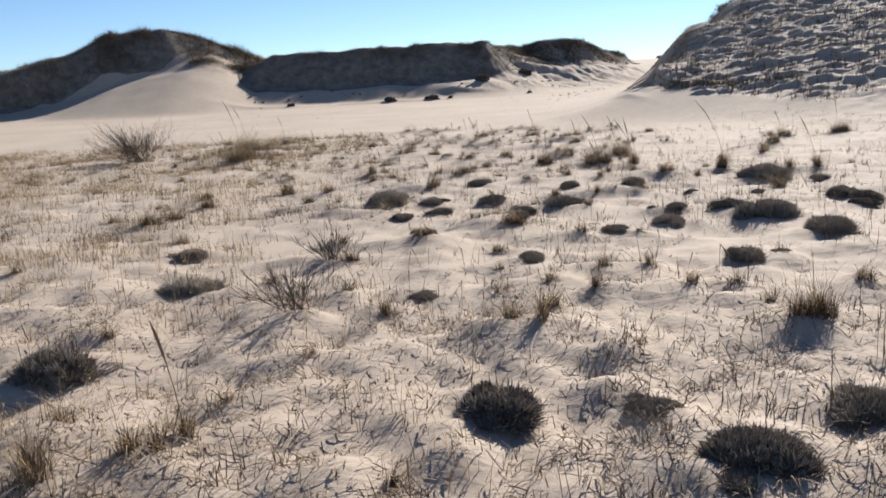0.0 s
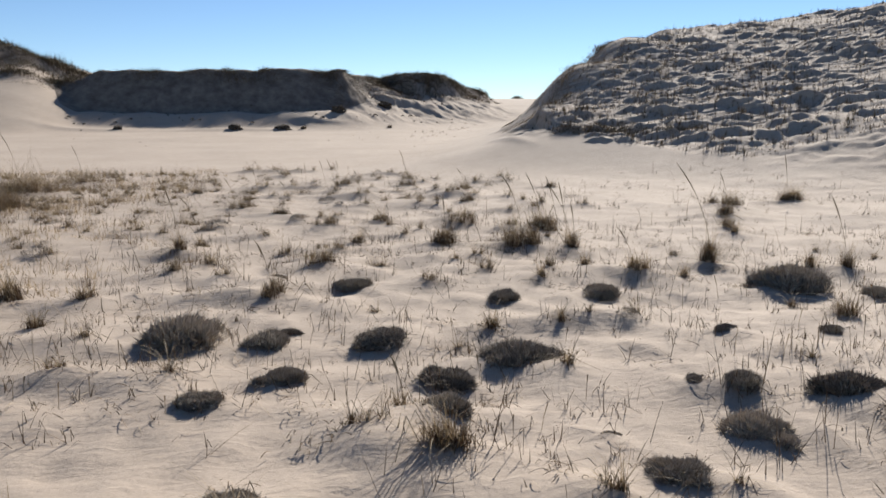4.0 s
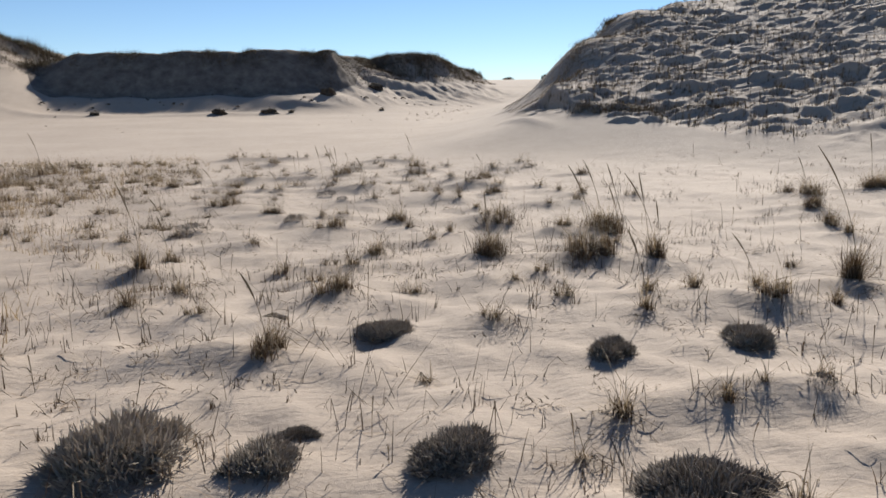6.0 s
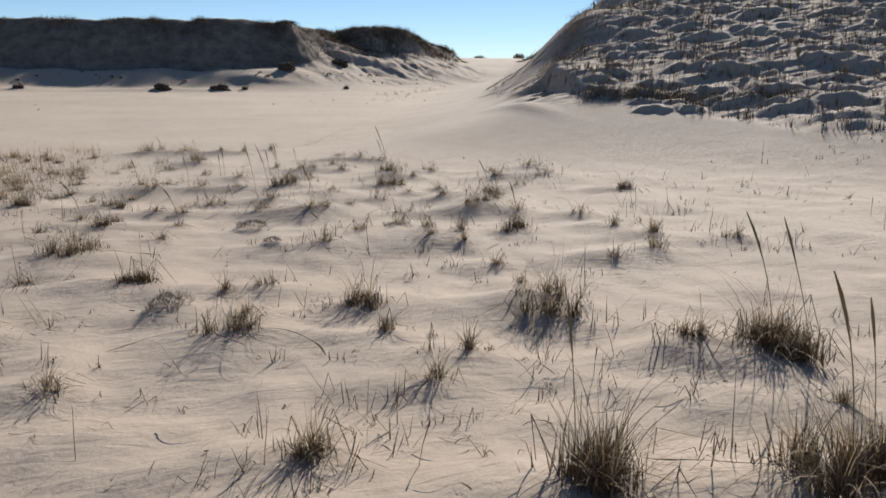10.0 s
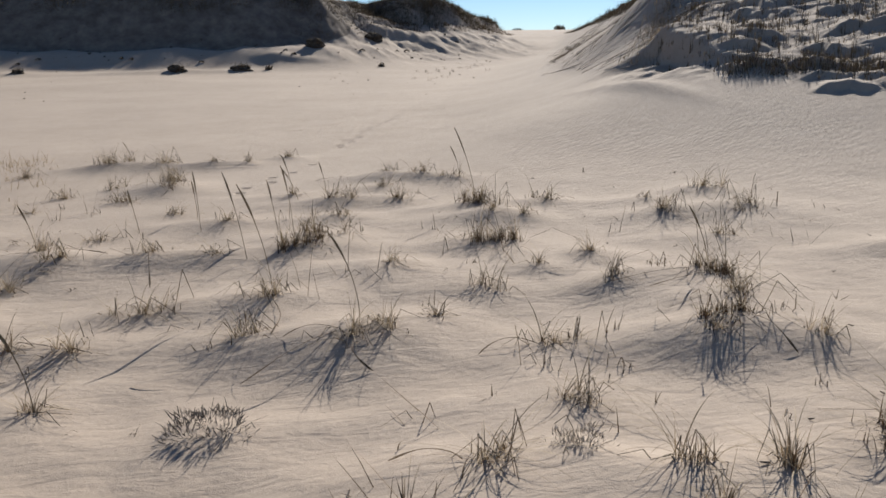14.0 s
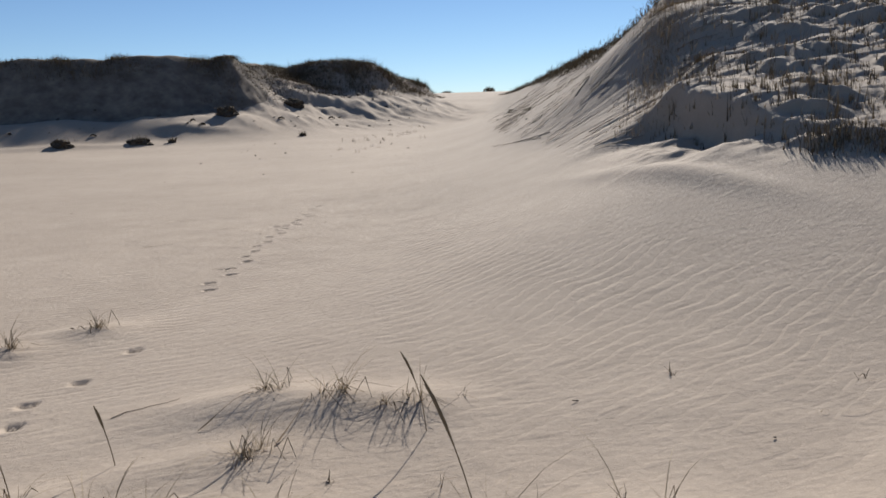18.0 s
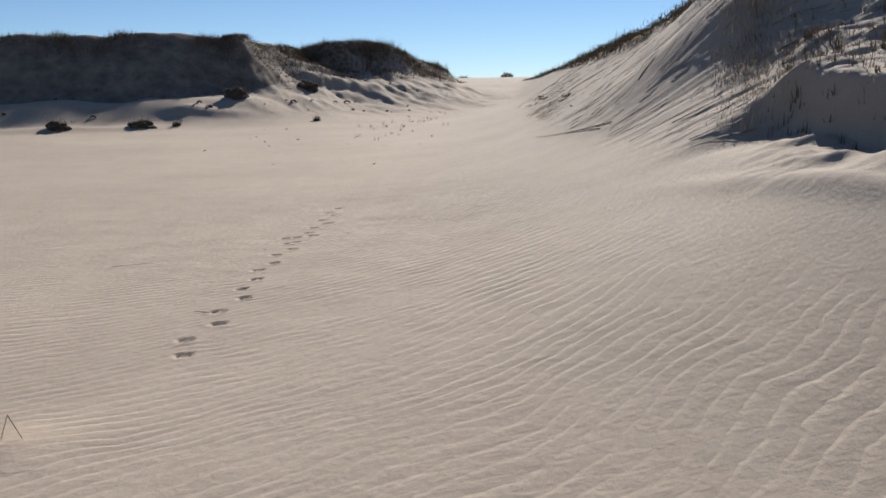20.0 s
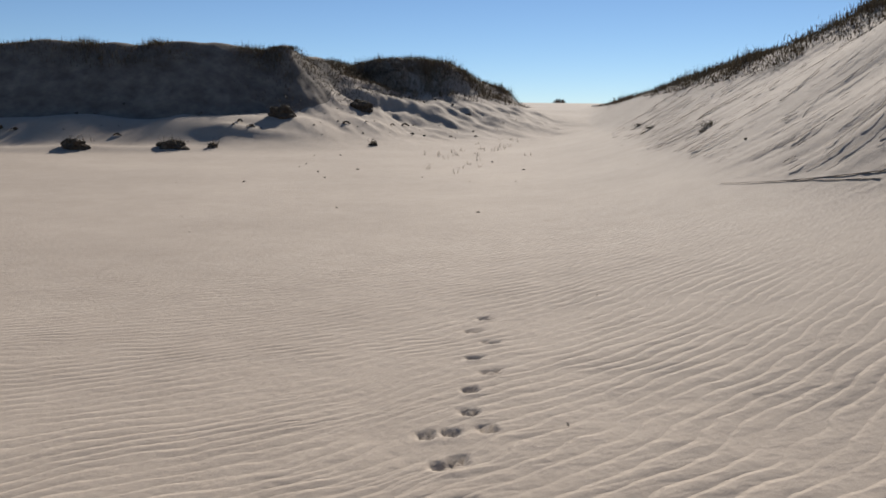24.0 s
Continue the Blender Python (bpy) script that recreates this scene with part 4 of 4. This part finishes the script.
litter, twigs = Strands(), Strands()
for r, x, y in scatter(30000, (-9, 8, -0.5, 22), lambda x, y: field(x, y) * (1.0 if y < 5.5 else 0.35), 33):
    s = litter if r.random() < 0.6 else twigs
    s.lying(x, y, r.gauss(0.3, 0.9), r.uniform(0.04, 0.2), r.uniform(0.003, 0.006), r.gauss(0, 0.8), r.uniform(0.002, 0.01), ground)
for r, x, y in scatter(20000, (-3.2, 3.2, 1.3, 6.0), lambda x, y: (1 - 0.12 * x) * (1.3 - 0.22 * y) * (0.3 + float(value_noise(np.array(x * 1.7), np.array(y * 1.7), 9))), 35):
    s = litter if r.random() < 0.5 else twigs
    s.lying(x, y, r.gauss(0.2, 1.0), r.uniform(0.03, 0.14), r.uniform(0.003, 0.007), r.gauss(0, 0.8), r.uniform(0.002, 0.014), ground)
mats = [(-2.4, 1.8, 1.6, 5.0, 75, 40), (-8.0, -0.4, 4.5, 21, 230, 24), (-0.4, 6.0, 3.5, 13, 90, 20)]
r = random.Random(39)
for x0, x1, y0, y1, heaps, blades in mats:
    for k in range(heaps):
        cx, cy, wide = r.uniform(x0, x1), r.uniform(y0, y1), r.uniform(0.04, 0.14)
        for q in range(int(blades * r.uniform(0.5, 1.5))):
            x, y = cx + r.gauss(0, wide), cy + r.gauss(0, wide * 0.6)
            if r.random() < 0.4:
                litter.blade((x, y, ground(x, y)), r.uniform(0, 6.28), r.uniform(0.6, 1.4), r.uniform(0.05, 0.13), r.uniform(0.003, 0.005), r.uniform(0.2, 1.0), 4)
            else:
                twigs.lying(x, y, r.uniform(0, 6.28), r.uniform(0.04, 0.13), r.uniform(0.003, 0.006), r.gauss(0, 0.9), r.uniform(0.003, 0.03), ground)
tagged(new("fallen_grass", litter.mesh("fallen_grass", STRAW)), "bleached fallen grass blades strewn on sand", "grass", kind="stuff")
tagged(new("fallen_stems", twigs.mesh("fallen_stems", STUB)), "brown fallen stems strewn on sand", "grass", kind="stuff")

crumbs = Strands()
for r, x, y in scatter(700, (-9, 9, 1, 44), lambda x, y: 0.8 if y < 22 else 0.12, 37):
    z, a, L = ground(x, y) + 0.004, r.uniform(0, 6.28), r.uniform(0.01, 0.03)
    crumbs.stem(((x, y, z), (x + L * math.cos(a), y + L * math.sin(a), z + 0.006)), (0.006, 0.004))
tagged(new("plant_crumbs", crumbs.mesh("plant_crumbs", TWIG)), "small dark bits of twig on sand", "twigs", kind="stuff")


# ---- planted dune ----
def on_front(x, y):
    if front_plane(x, y) < 0.9 - 0.28 * min(1.8, max(0.0, x - 7.4)) or flank_plane(x, y) < front_plane(x, y) - 0.3 or y > 40:
        return 0.0
    lumps = float(rough(np.array(x / 1.7 + 0.5 * rough(np.array(x), np.array(y), 0.9, 1, 44)), np.array(y), 0.36, 3, 31))
    low = front_plane(x, y) < 1.5 - 0.28 * min(1.8, max(0.0, x - 7.4))
    return 0.3 + 0.9 * max(0.0, min(1.0, (lumps - 0.35) * 4)) + (0.4 if low else 0.0)


hill, planted = Strands(), Strands()
for r, x, y in scatter(16000, (7.0, 31, 19.5, 37), on_front, 41):
    z, tall = ground(x, y), r.uniform(0.04, 0.12)
    for k in range(r.choice((3, 5, 7))):
        hill.blade((x + r.gauss(0, 0.07), y + r.gauss(0, 0.05), z - 0.02), r.uniform(0, 6.28), abs(r.gauss(0, 0.6)), tall * r.uniform(0.5, 1.15), r.uniform(0.008, 0.016), r.uniform(0, 0.9), 2)
tagged(new("dune_grass", hill.mesh("dune_grass", HILLGRASS)), "low brown grass all over the planted dune", "grass", kind="stuff")
for r, x, y in scatter(9000, (7.0, 31, 19.5, 37), lambda x, y: min(1.0, on_front(x, y)) * 0.7, 42):
    z, tall, n = ground(x, y), 0.08 + 0.2 * r.random() ** 1.6, r.choice((3, 5, 8))
    for k in range(n):
        planted.blade((x + r.gauss(0, 0.018), y + r.gauss(0, 0.018), z - 0.02), r.uniform(0, 6.28), abs(r.gauss(0, 0.16)), tall * r.uniform(0.5, 1.1), r.uniform(0.008, 0.016), r.uniform(0, 0.5), 2)
for r, x, y in scatter(2400, (6.8, 14.5, 21.5, 33), lambda x, y: min(1.0, on_front(x, y)), 43):
    z, tall = ground(x, y), 0.1 + 0.18 * r.random() ** 1.3
    for k in range(r.choice((2, 4, 6))):
        planted.blade((x + r.gauss(0, 0.016), y + r.gauss(0, 0.016), z - 0.02), r.uniform(0, 6.28), abs(r.gauss(0, 0.18)), tall * r.uniform(0.5, 1.1), r.uniform(0.007, 0.014), r.uniform(0, 0.6), 2)
tagged(new("planted_sprigs", planted.mesh("planted_sprigs", BRUSH)), "upright dark sprigs planted over the dune", "grass", kind="stuff")


def brush_mass(name, label, count, spots, seed, tall, spread, mat=BRUSH, thick=0.021):
    """Matted grass and brush along a crest."""
    s, r = Strands(), random.Random(seed)
    for x, y, f in spots(r, count):
        z, h = ground(x, y), tall * r.uniform(0.4, 1.1) * f * (0.15 + 1.7 * float(value_noise(np.array(x * 0.9), np.array(y * 0.9), seed)) ** 1.5)
        for k in range(7):
            s.blade((x + r.gauss(0, spread), y + r.gauss(0, spread), z - 0.05), r.uniform(0, 6.28), abs(r.gauss(0, 0.4)), h * r.uniform(0.5, 1.1), thick * r.uniform(0.55, 1.4), r.uniform(0, 0.9), 2)
    return tagged(new(name, s.mesh(name, mat)), label, "brush", kind="stuff")


def along(line, ahead, behind):
    """Places along a crest line, from some way before it to some way behind it, thinner away from it."""
    def spots(r, count):
        lengths = [math.dist(a[:2], b[:2]) for a, b in zip(line, line[1:])]
        for k in range(count):
            i = r.choices(range(len(lengths)), lengths)[0]
            a, b, t = line[i], line[i + 1], r.random()
            dx, dy = (b[0] - a[0]) / lengths[i], (b[1] - a[1]) / lengths[i]
            q = r.random() ** 1.5 * (-ahead if r.random() < 0.65 else behind)
            yield a[0] + t * (b[0] - a[0]) - dy * q, a[1] + t * (b[1] - a[1]) + dx * q, 1 - 0.5 * abs(q) / max(ahead, behind)
    return spots


brush_mass("bluff_brush", "dark matted grass overhanging the crest of the bluff", 6000, along(BLUFF, 1.1, 1.2), 51, 0.34, 0.16)
brush_mass("left_dune_brush", "dark brush capping the high dune", 5200, along(LEFT_DUNE[1:], 2.6, 1.2), 52, 0.6, 0.2)
brush_mass("brow_brush", "brown grass along the brow of the planted dune", 3400, along(HILL_BROW[3:], 0.5, 1.0), 53, 0.24, 0.16)
brush_mass("back_brush", "dark brush along the far crest of the planted dune", 5200, along([(21.5, 66, 0), (19.3, 57, 0), (17.3, 50.5, 0), (15.6, 44.5, 0), (14.6, 40.5, 0)], 1.3, 0.8), 60, 0.36, 0.2)
brush_mass("corner_brush", "brown grass hanging over the eroded corner of the dune", 2000, along(HILL_BROW[:4], 0.9, 0.35), 54, 0.17, 0.13, HILLGRASS, 0.007)
brush_mass("foot_brush", "brown grass hanging over the foot of the planted dune", 900, along([(7.0, 24.5, 0), (7.9, 23.7, 0), (8.7, 23.1, 0), (9.8, 22.3, 0)], 0.35, 0.5), 61, 0.16, 0.1, BRUSH, 0.01)
brush_mass("end_brush", "dark roots and turf hanging down the broken end of the bluff", 3200, along([(1.6, 56.8, 0), (3.4, 57.0, 0), (4.6, 58.2, 0), (6.5, 60.4, 0), (8.5, 60.8, 0)], 2.4, 0.4), 57, 0.22, 0.2)
brush_mass("hump_brush", "dark grass over the broken end of the bluff", 1100, along([(6.8, 60.6, 0), (9, 61, 0), (11.5, 62, 0), (13.2, 63.2, 0)], 2.2, 0.8), 56, 0.42, 0.16)
brush_mass("shoulder_brush", "dark brush on the shoulder of the high dune", 900, along([(-16.5, 56.2, 0), (-13.8, 57.4, 0), (-12, 58.6, 0)], 1.8, 0.8), 58, 0.5, 0.2)
brush_mass("far_brush", "far fringe of brush on the low dunes", 900, along([(-90, 90, 0), (-60, 92, 0), (-30, 95, 0)], 3, 3), 55, 0.9, 0.4)


def shade_turf_sheet(name, label, line, drop, seed, ragged=0.5):
    """A dark sheet laid over a face for its shade and turf, thin and ragged at its rim."""
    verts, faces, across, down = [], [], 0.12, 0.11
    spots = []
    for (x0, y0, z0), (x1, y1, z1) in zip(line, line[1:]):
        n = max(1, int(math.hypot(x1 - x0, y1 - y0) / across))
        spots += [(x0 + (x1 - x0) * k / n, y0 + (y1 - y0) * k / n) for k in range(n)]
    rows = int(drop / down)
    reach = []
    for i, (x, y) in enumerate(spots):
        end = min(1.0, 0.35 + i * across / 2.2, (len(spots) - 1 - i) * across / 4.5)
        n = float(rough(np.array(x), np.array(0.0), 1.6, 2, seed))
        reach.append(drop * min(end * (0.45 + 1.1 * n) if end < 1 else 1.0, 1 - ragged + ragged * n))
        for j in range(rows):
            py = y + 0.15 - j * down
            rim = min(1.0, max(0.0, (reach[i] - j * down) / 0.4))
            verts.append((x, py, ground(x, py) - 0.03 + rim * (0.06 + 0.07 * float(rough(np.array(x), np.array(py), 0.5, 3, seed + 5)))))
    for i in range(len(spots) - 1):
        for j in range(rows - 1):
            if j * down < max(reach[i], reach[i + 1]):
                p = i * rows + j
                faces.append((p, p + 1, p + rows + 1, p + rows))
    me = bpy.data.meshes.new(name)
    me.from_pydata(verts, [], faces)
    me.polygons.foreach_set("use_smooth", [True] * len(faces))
    me.materials.append(SHADE_TURF)
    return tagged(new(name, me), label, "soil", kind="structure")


# deep shade on the bluff's sand, put into a dark sheet, with its turf
shade_turf_sheet("bluff_shade", "dark sheet for the shade and turf patches on the bluff face", [(-13.4, 58.0, 0), (-11.3, 57.2, 0), (-4, 56.7, 0), (0.5, 56.8, 0), (3.3, 57.4, 0), (4.6, 58.8, 0), (6.3, 61.1, 0), (8.3, 61.5, 0)], 4.3, 57, 0.22)
shade_turf_sheet("end_soil", "dark soil hanging over the broken end of the bluff", BLUFF[6:10], 1.5, 59, 0.9)
# darkens the high dune's face by colour, in place of its shade
shade_turf_sheet("high_dune_shade", "dark sheet for the shade on the high dune's sand face", LEFT_DUNE[1:7], 4.2, 58, 0.4)


def sod_clump(x, y, w, h, seed):
    """A block of turf that slid from the bluff, half sunk in the sand."""
    r = random.Random(seed)
    top = new("sod_clump")
    top.location = (x, y, ground(x, y))
    me = bpy.data.meshes.new("turf")
    bm = bmesh.new()
    bmesh.ops.create_icosphere(bm, subdivisions=4, radius=0.5)
    off = Vector((seed * 3.1, 0, 0))
    for v in bm.verts:
        k = 1 + 0.6 * noise.noise(v.co * 2.6 + off) + 0.35 * noise.noise(v.co * 6 + off)
        v.co = Vector((v.co.x * w * k, v.co.y * w * 0.6 * k, (v.co.z * 1.25 * k + 0.08) * h))
    bm.to_mesh(me)
    bm.free()
    me.materials.append(SOD)
    child("turf", me, top)
    s = Strands()
    for k in range(60):
        a = r.uniform(0, 6.28)
        s.blade((r.gauss(0, 0.25) * w, r.gauss(0, 0.12) * w, h * 0.55), a, r.uniform(0.1, 1.3), r.uniform(0.1, 0.3), 0.014, r.uniform(0.2, 1.2), 2)
    tagged(child("grass", s.mesh("grass", BRUSH), top, "dry grass on the turf"), kind="stuff")
    return tagged(top, "dark clump of fallen turf lying on bare sand", "sod clump", "fallen turf below the bluff")


for k, spot in enumerate(SODS):
    sod_clump(*spot, k + 1)


# grass clumps holding small sand tails at the foot of the flank
def clump(x, y, w, h, seed):
    r = random.Random(seed)
    top = new("grass_clump")
    top.location = (x, y, ground(x, y) - 0.08)
    s = Strands()
    for k in range(420):
        a, d = r.uniform(0, 6.28), abs(r.gauss(0, 0.28)) * w
        s.blade((d * math.cos(a), d * 0.6 * math.sin(a), 0), r.uniform(0, 6.28), 1.0 + abs(r.gauss(0, 0.4)), h * r.uniform(0.5, 1.3), r.uniform(0.008, 0.018), r.uniform(0, 1.2), 2)
    tagged(child("foliage", s.mesh("foliage", BRUSH), top), kind="stuff")
    return tagged(top, "brown grass clump on the bare foot of the dune", "grass clump", "grass clumps on the flank")


for k, spot in enumerate(((10.6, 39.1, 0.6, 0.3), (10.3, 38.8, 0.4, 0.2), (12.5, 45.0, 0.55, 0.3), (12.1, 44.6, 0.35, 0.2), (13.4, 47.5, 0.4, 0.25))):
    clump(*spot, 90 + k)


def far_bush(x, y, w, h, top_z, seed):
    """A bush beyond the gap, of which the crown shows over the sand."""
    r = random.Random(seed)
    top = new("bush")
    z0 = ground(x, y)
    top.location = (x, y, z0)
    s, trunk = Strands(), Strands()
    rise = top_z - z0 - h * 0.5
    for k in range(5):
        a = r.uniform(0, 6.28)
        trunk.stem(((0, 0, -0.1), (0.2 * math.cos(a), 0.2 * math.sin(a), rise * 0.5), (w * 0.3 * math.cos(a), w * 0.3 * math.sin(a), rise)), (0.06, 0.045, 0.02))
    for k in range(420):
        a, e, q = r.uniform(0, 6.28), r.uniform(-1, 1), r.random() ** 0.4
        c = math.sqrt(1 - e * e)
        p = (0.5 * w * q * c * math.cos(a), 0.5 * w * q * c * math.sin(a), rise + 0.5 * h * q * e)
        s.blade(p, r.uniform(0, 6.28), r.uniform(0, 1.4), r.uniform(0.15, 0.4), 0.09, 0.4, 2)
    child("trunk", trunk.mesh("trunk", TWIG), top)
    tagged(child("crown", s.mesh("crown", BRUSH), top), kind="stuff")
    return tagged(top, "dark low bush beyond the sandy gap", "bush", "far bushes")


far_bush(35.5, 110, 1.5, 0.9, 4.3, 7)
far_bush(30.9, 112, 1.6, 0.7, 4.0, 8)


# loose sticks and roots on the bare sand
def stick(x, y, heading, length, radius, seed):
    r = random.Random(seed)
    s = Strands()
    pts, rad = [], []
    for k in range(6):
        px, py = x + math.cos(heading) * length * k / 5, y + math.sin(heading) * length * k / 5 + r.gauss(0, length * 0.03)
        pts.append((px, py, ground(px, py) + radius * 0.7))
        rad.append(radius * (1 - 0.1 * k))
    s.stem(pts, rad)
    return tagged(new("stick", s.mesh("stick", TWIG)), "thin weathered stick lying on sand", "stick", "sticks on the sand")


for k, spot in enumerate(((1.15, 27.5, 0.08, 0.3, 0.005), (7.5, 31.2, 1.58, 3.0, 0.016), (7.38, 31.2, 1.5, 1.6, 0.014), (6.4, 27.45, -0.4, 0.6, 0.02), (6.5, 27.6, -0.45, 0.5, 0.018), (10.4, 36.6, 0.5, 1.1, 0.016), (1.3, 22.2, 0.3, 0.3, 0.006), (1.9, 25.6, 2.4, 0.12, 0.006), (9.2, 33.2, -0.4, 0.9, 0.018), (10.2, 36.6, 0.2, 0.8, 0.02), (8.4, 32.0, 0.5, 0.7, 0.015), (9.3, 34.9, 0.6, 0.8, 0.015))):
    stick(*spot, 70 + k)

roots = Strands()
for r, x, y in scatter(6500, (6.5, 17, 27.5, 50), lambda x, y: 0.25 if 0.75 < flank_plane(x, y) < front_plane(x, y) + 0.2 else 0.0, 61):
    L, a = 0.15 + 0.9 * r.random() ** 2, -0.25 + r.gauss(0, 0.2)
    roots.lying(x, y, a, L, r.uniform(0.01, 0.03), r.gauss(0, 0.2), 0.016, ground)
tagged(new("grass_roots", roots.mesh("grass_roots", TWIG)), "dead grass roots trailing down the bare flank", "roots", kind="stuff")


clods = Strands()
for r, x, y in scatter(90, (-12, 11, 33, 57), lambda x, y: 0.6 if big_forms(np.array(x), np.array(y)) < 1.6 else 0.0, 83):
    z, s = ground(x, y), r.uniform(0.01, 0.03) * (1.6 if r.random() < 0.1 else 1)
    a = r.uniform(0, 6.28)
    clods.stem(((x, y, z - 0.01), (x + s * math.cos(a), y + s * math.sin(a), z + s * 0.8), (x + 2.2 * s * math.cos(a), y + 2.2 * s * math.sin(a), z)), (s * 0.6, s * 0.8, s * 0.3))
for r, x, y in scatter(420, (-12, 11, 50.8, 60), lambda x, y: 0.5 if 0.9 < big_forms(np.array(x), np.array(y)) < 2.6 else 0.0, 87):
    z, s = ground(x, y), 0.02 + 0.09 * r.random() ** 2.5
    a = r.uniform(0, 6.28)
    clods.stem(((x, y, z - 0.02), (x + s * math.cos(a), y + s * math.sin(a), z + s * 0.7), (x + 3.0 * s * math.cos(a), y + 3.0 * s * math.sin(a), z - 0.02)), (s * 0.6, s * 0.8, s * 0.3))
tagged(new("turf_crumbs", clods.mesh("turf_crumbs", SOD)), "small dark crumbs of turf strewn over bare sand", "turf", kind="stuff")

gap_grass = Strands()
for r, x, y in scatter(420, (5.5, 14.5, 42, 66), lambda x, y: math.exp(-((x - 6.8 - (y - 44) * 0.42) / 0.9) ** 2) * 0.8, 85):
    z = ground(x, y)
    for k in range(5):
        gap_grass.blade((x + r.gauss(0, 0.05), y + r.gauss(0, 0.05), z - 0.01), r.uniform(0, 6.28), abs(r.gauss(0, 0.4)), r.uniform(0.05, 0.2), r.uniform(0.01, 0.018), r.uniform(0, 0.8), 2)
tagged(new("gap_grass", gap_grass.mesh("gap_grass", HILLGRASS)), "sparse sprigs in the sandy gap", "grass", kind="stuff")
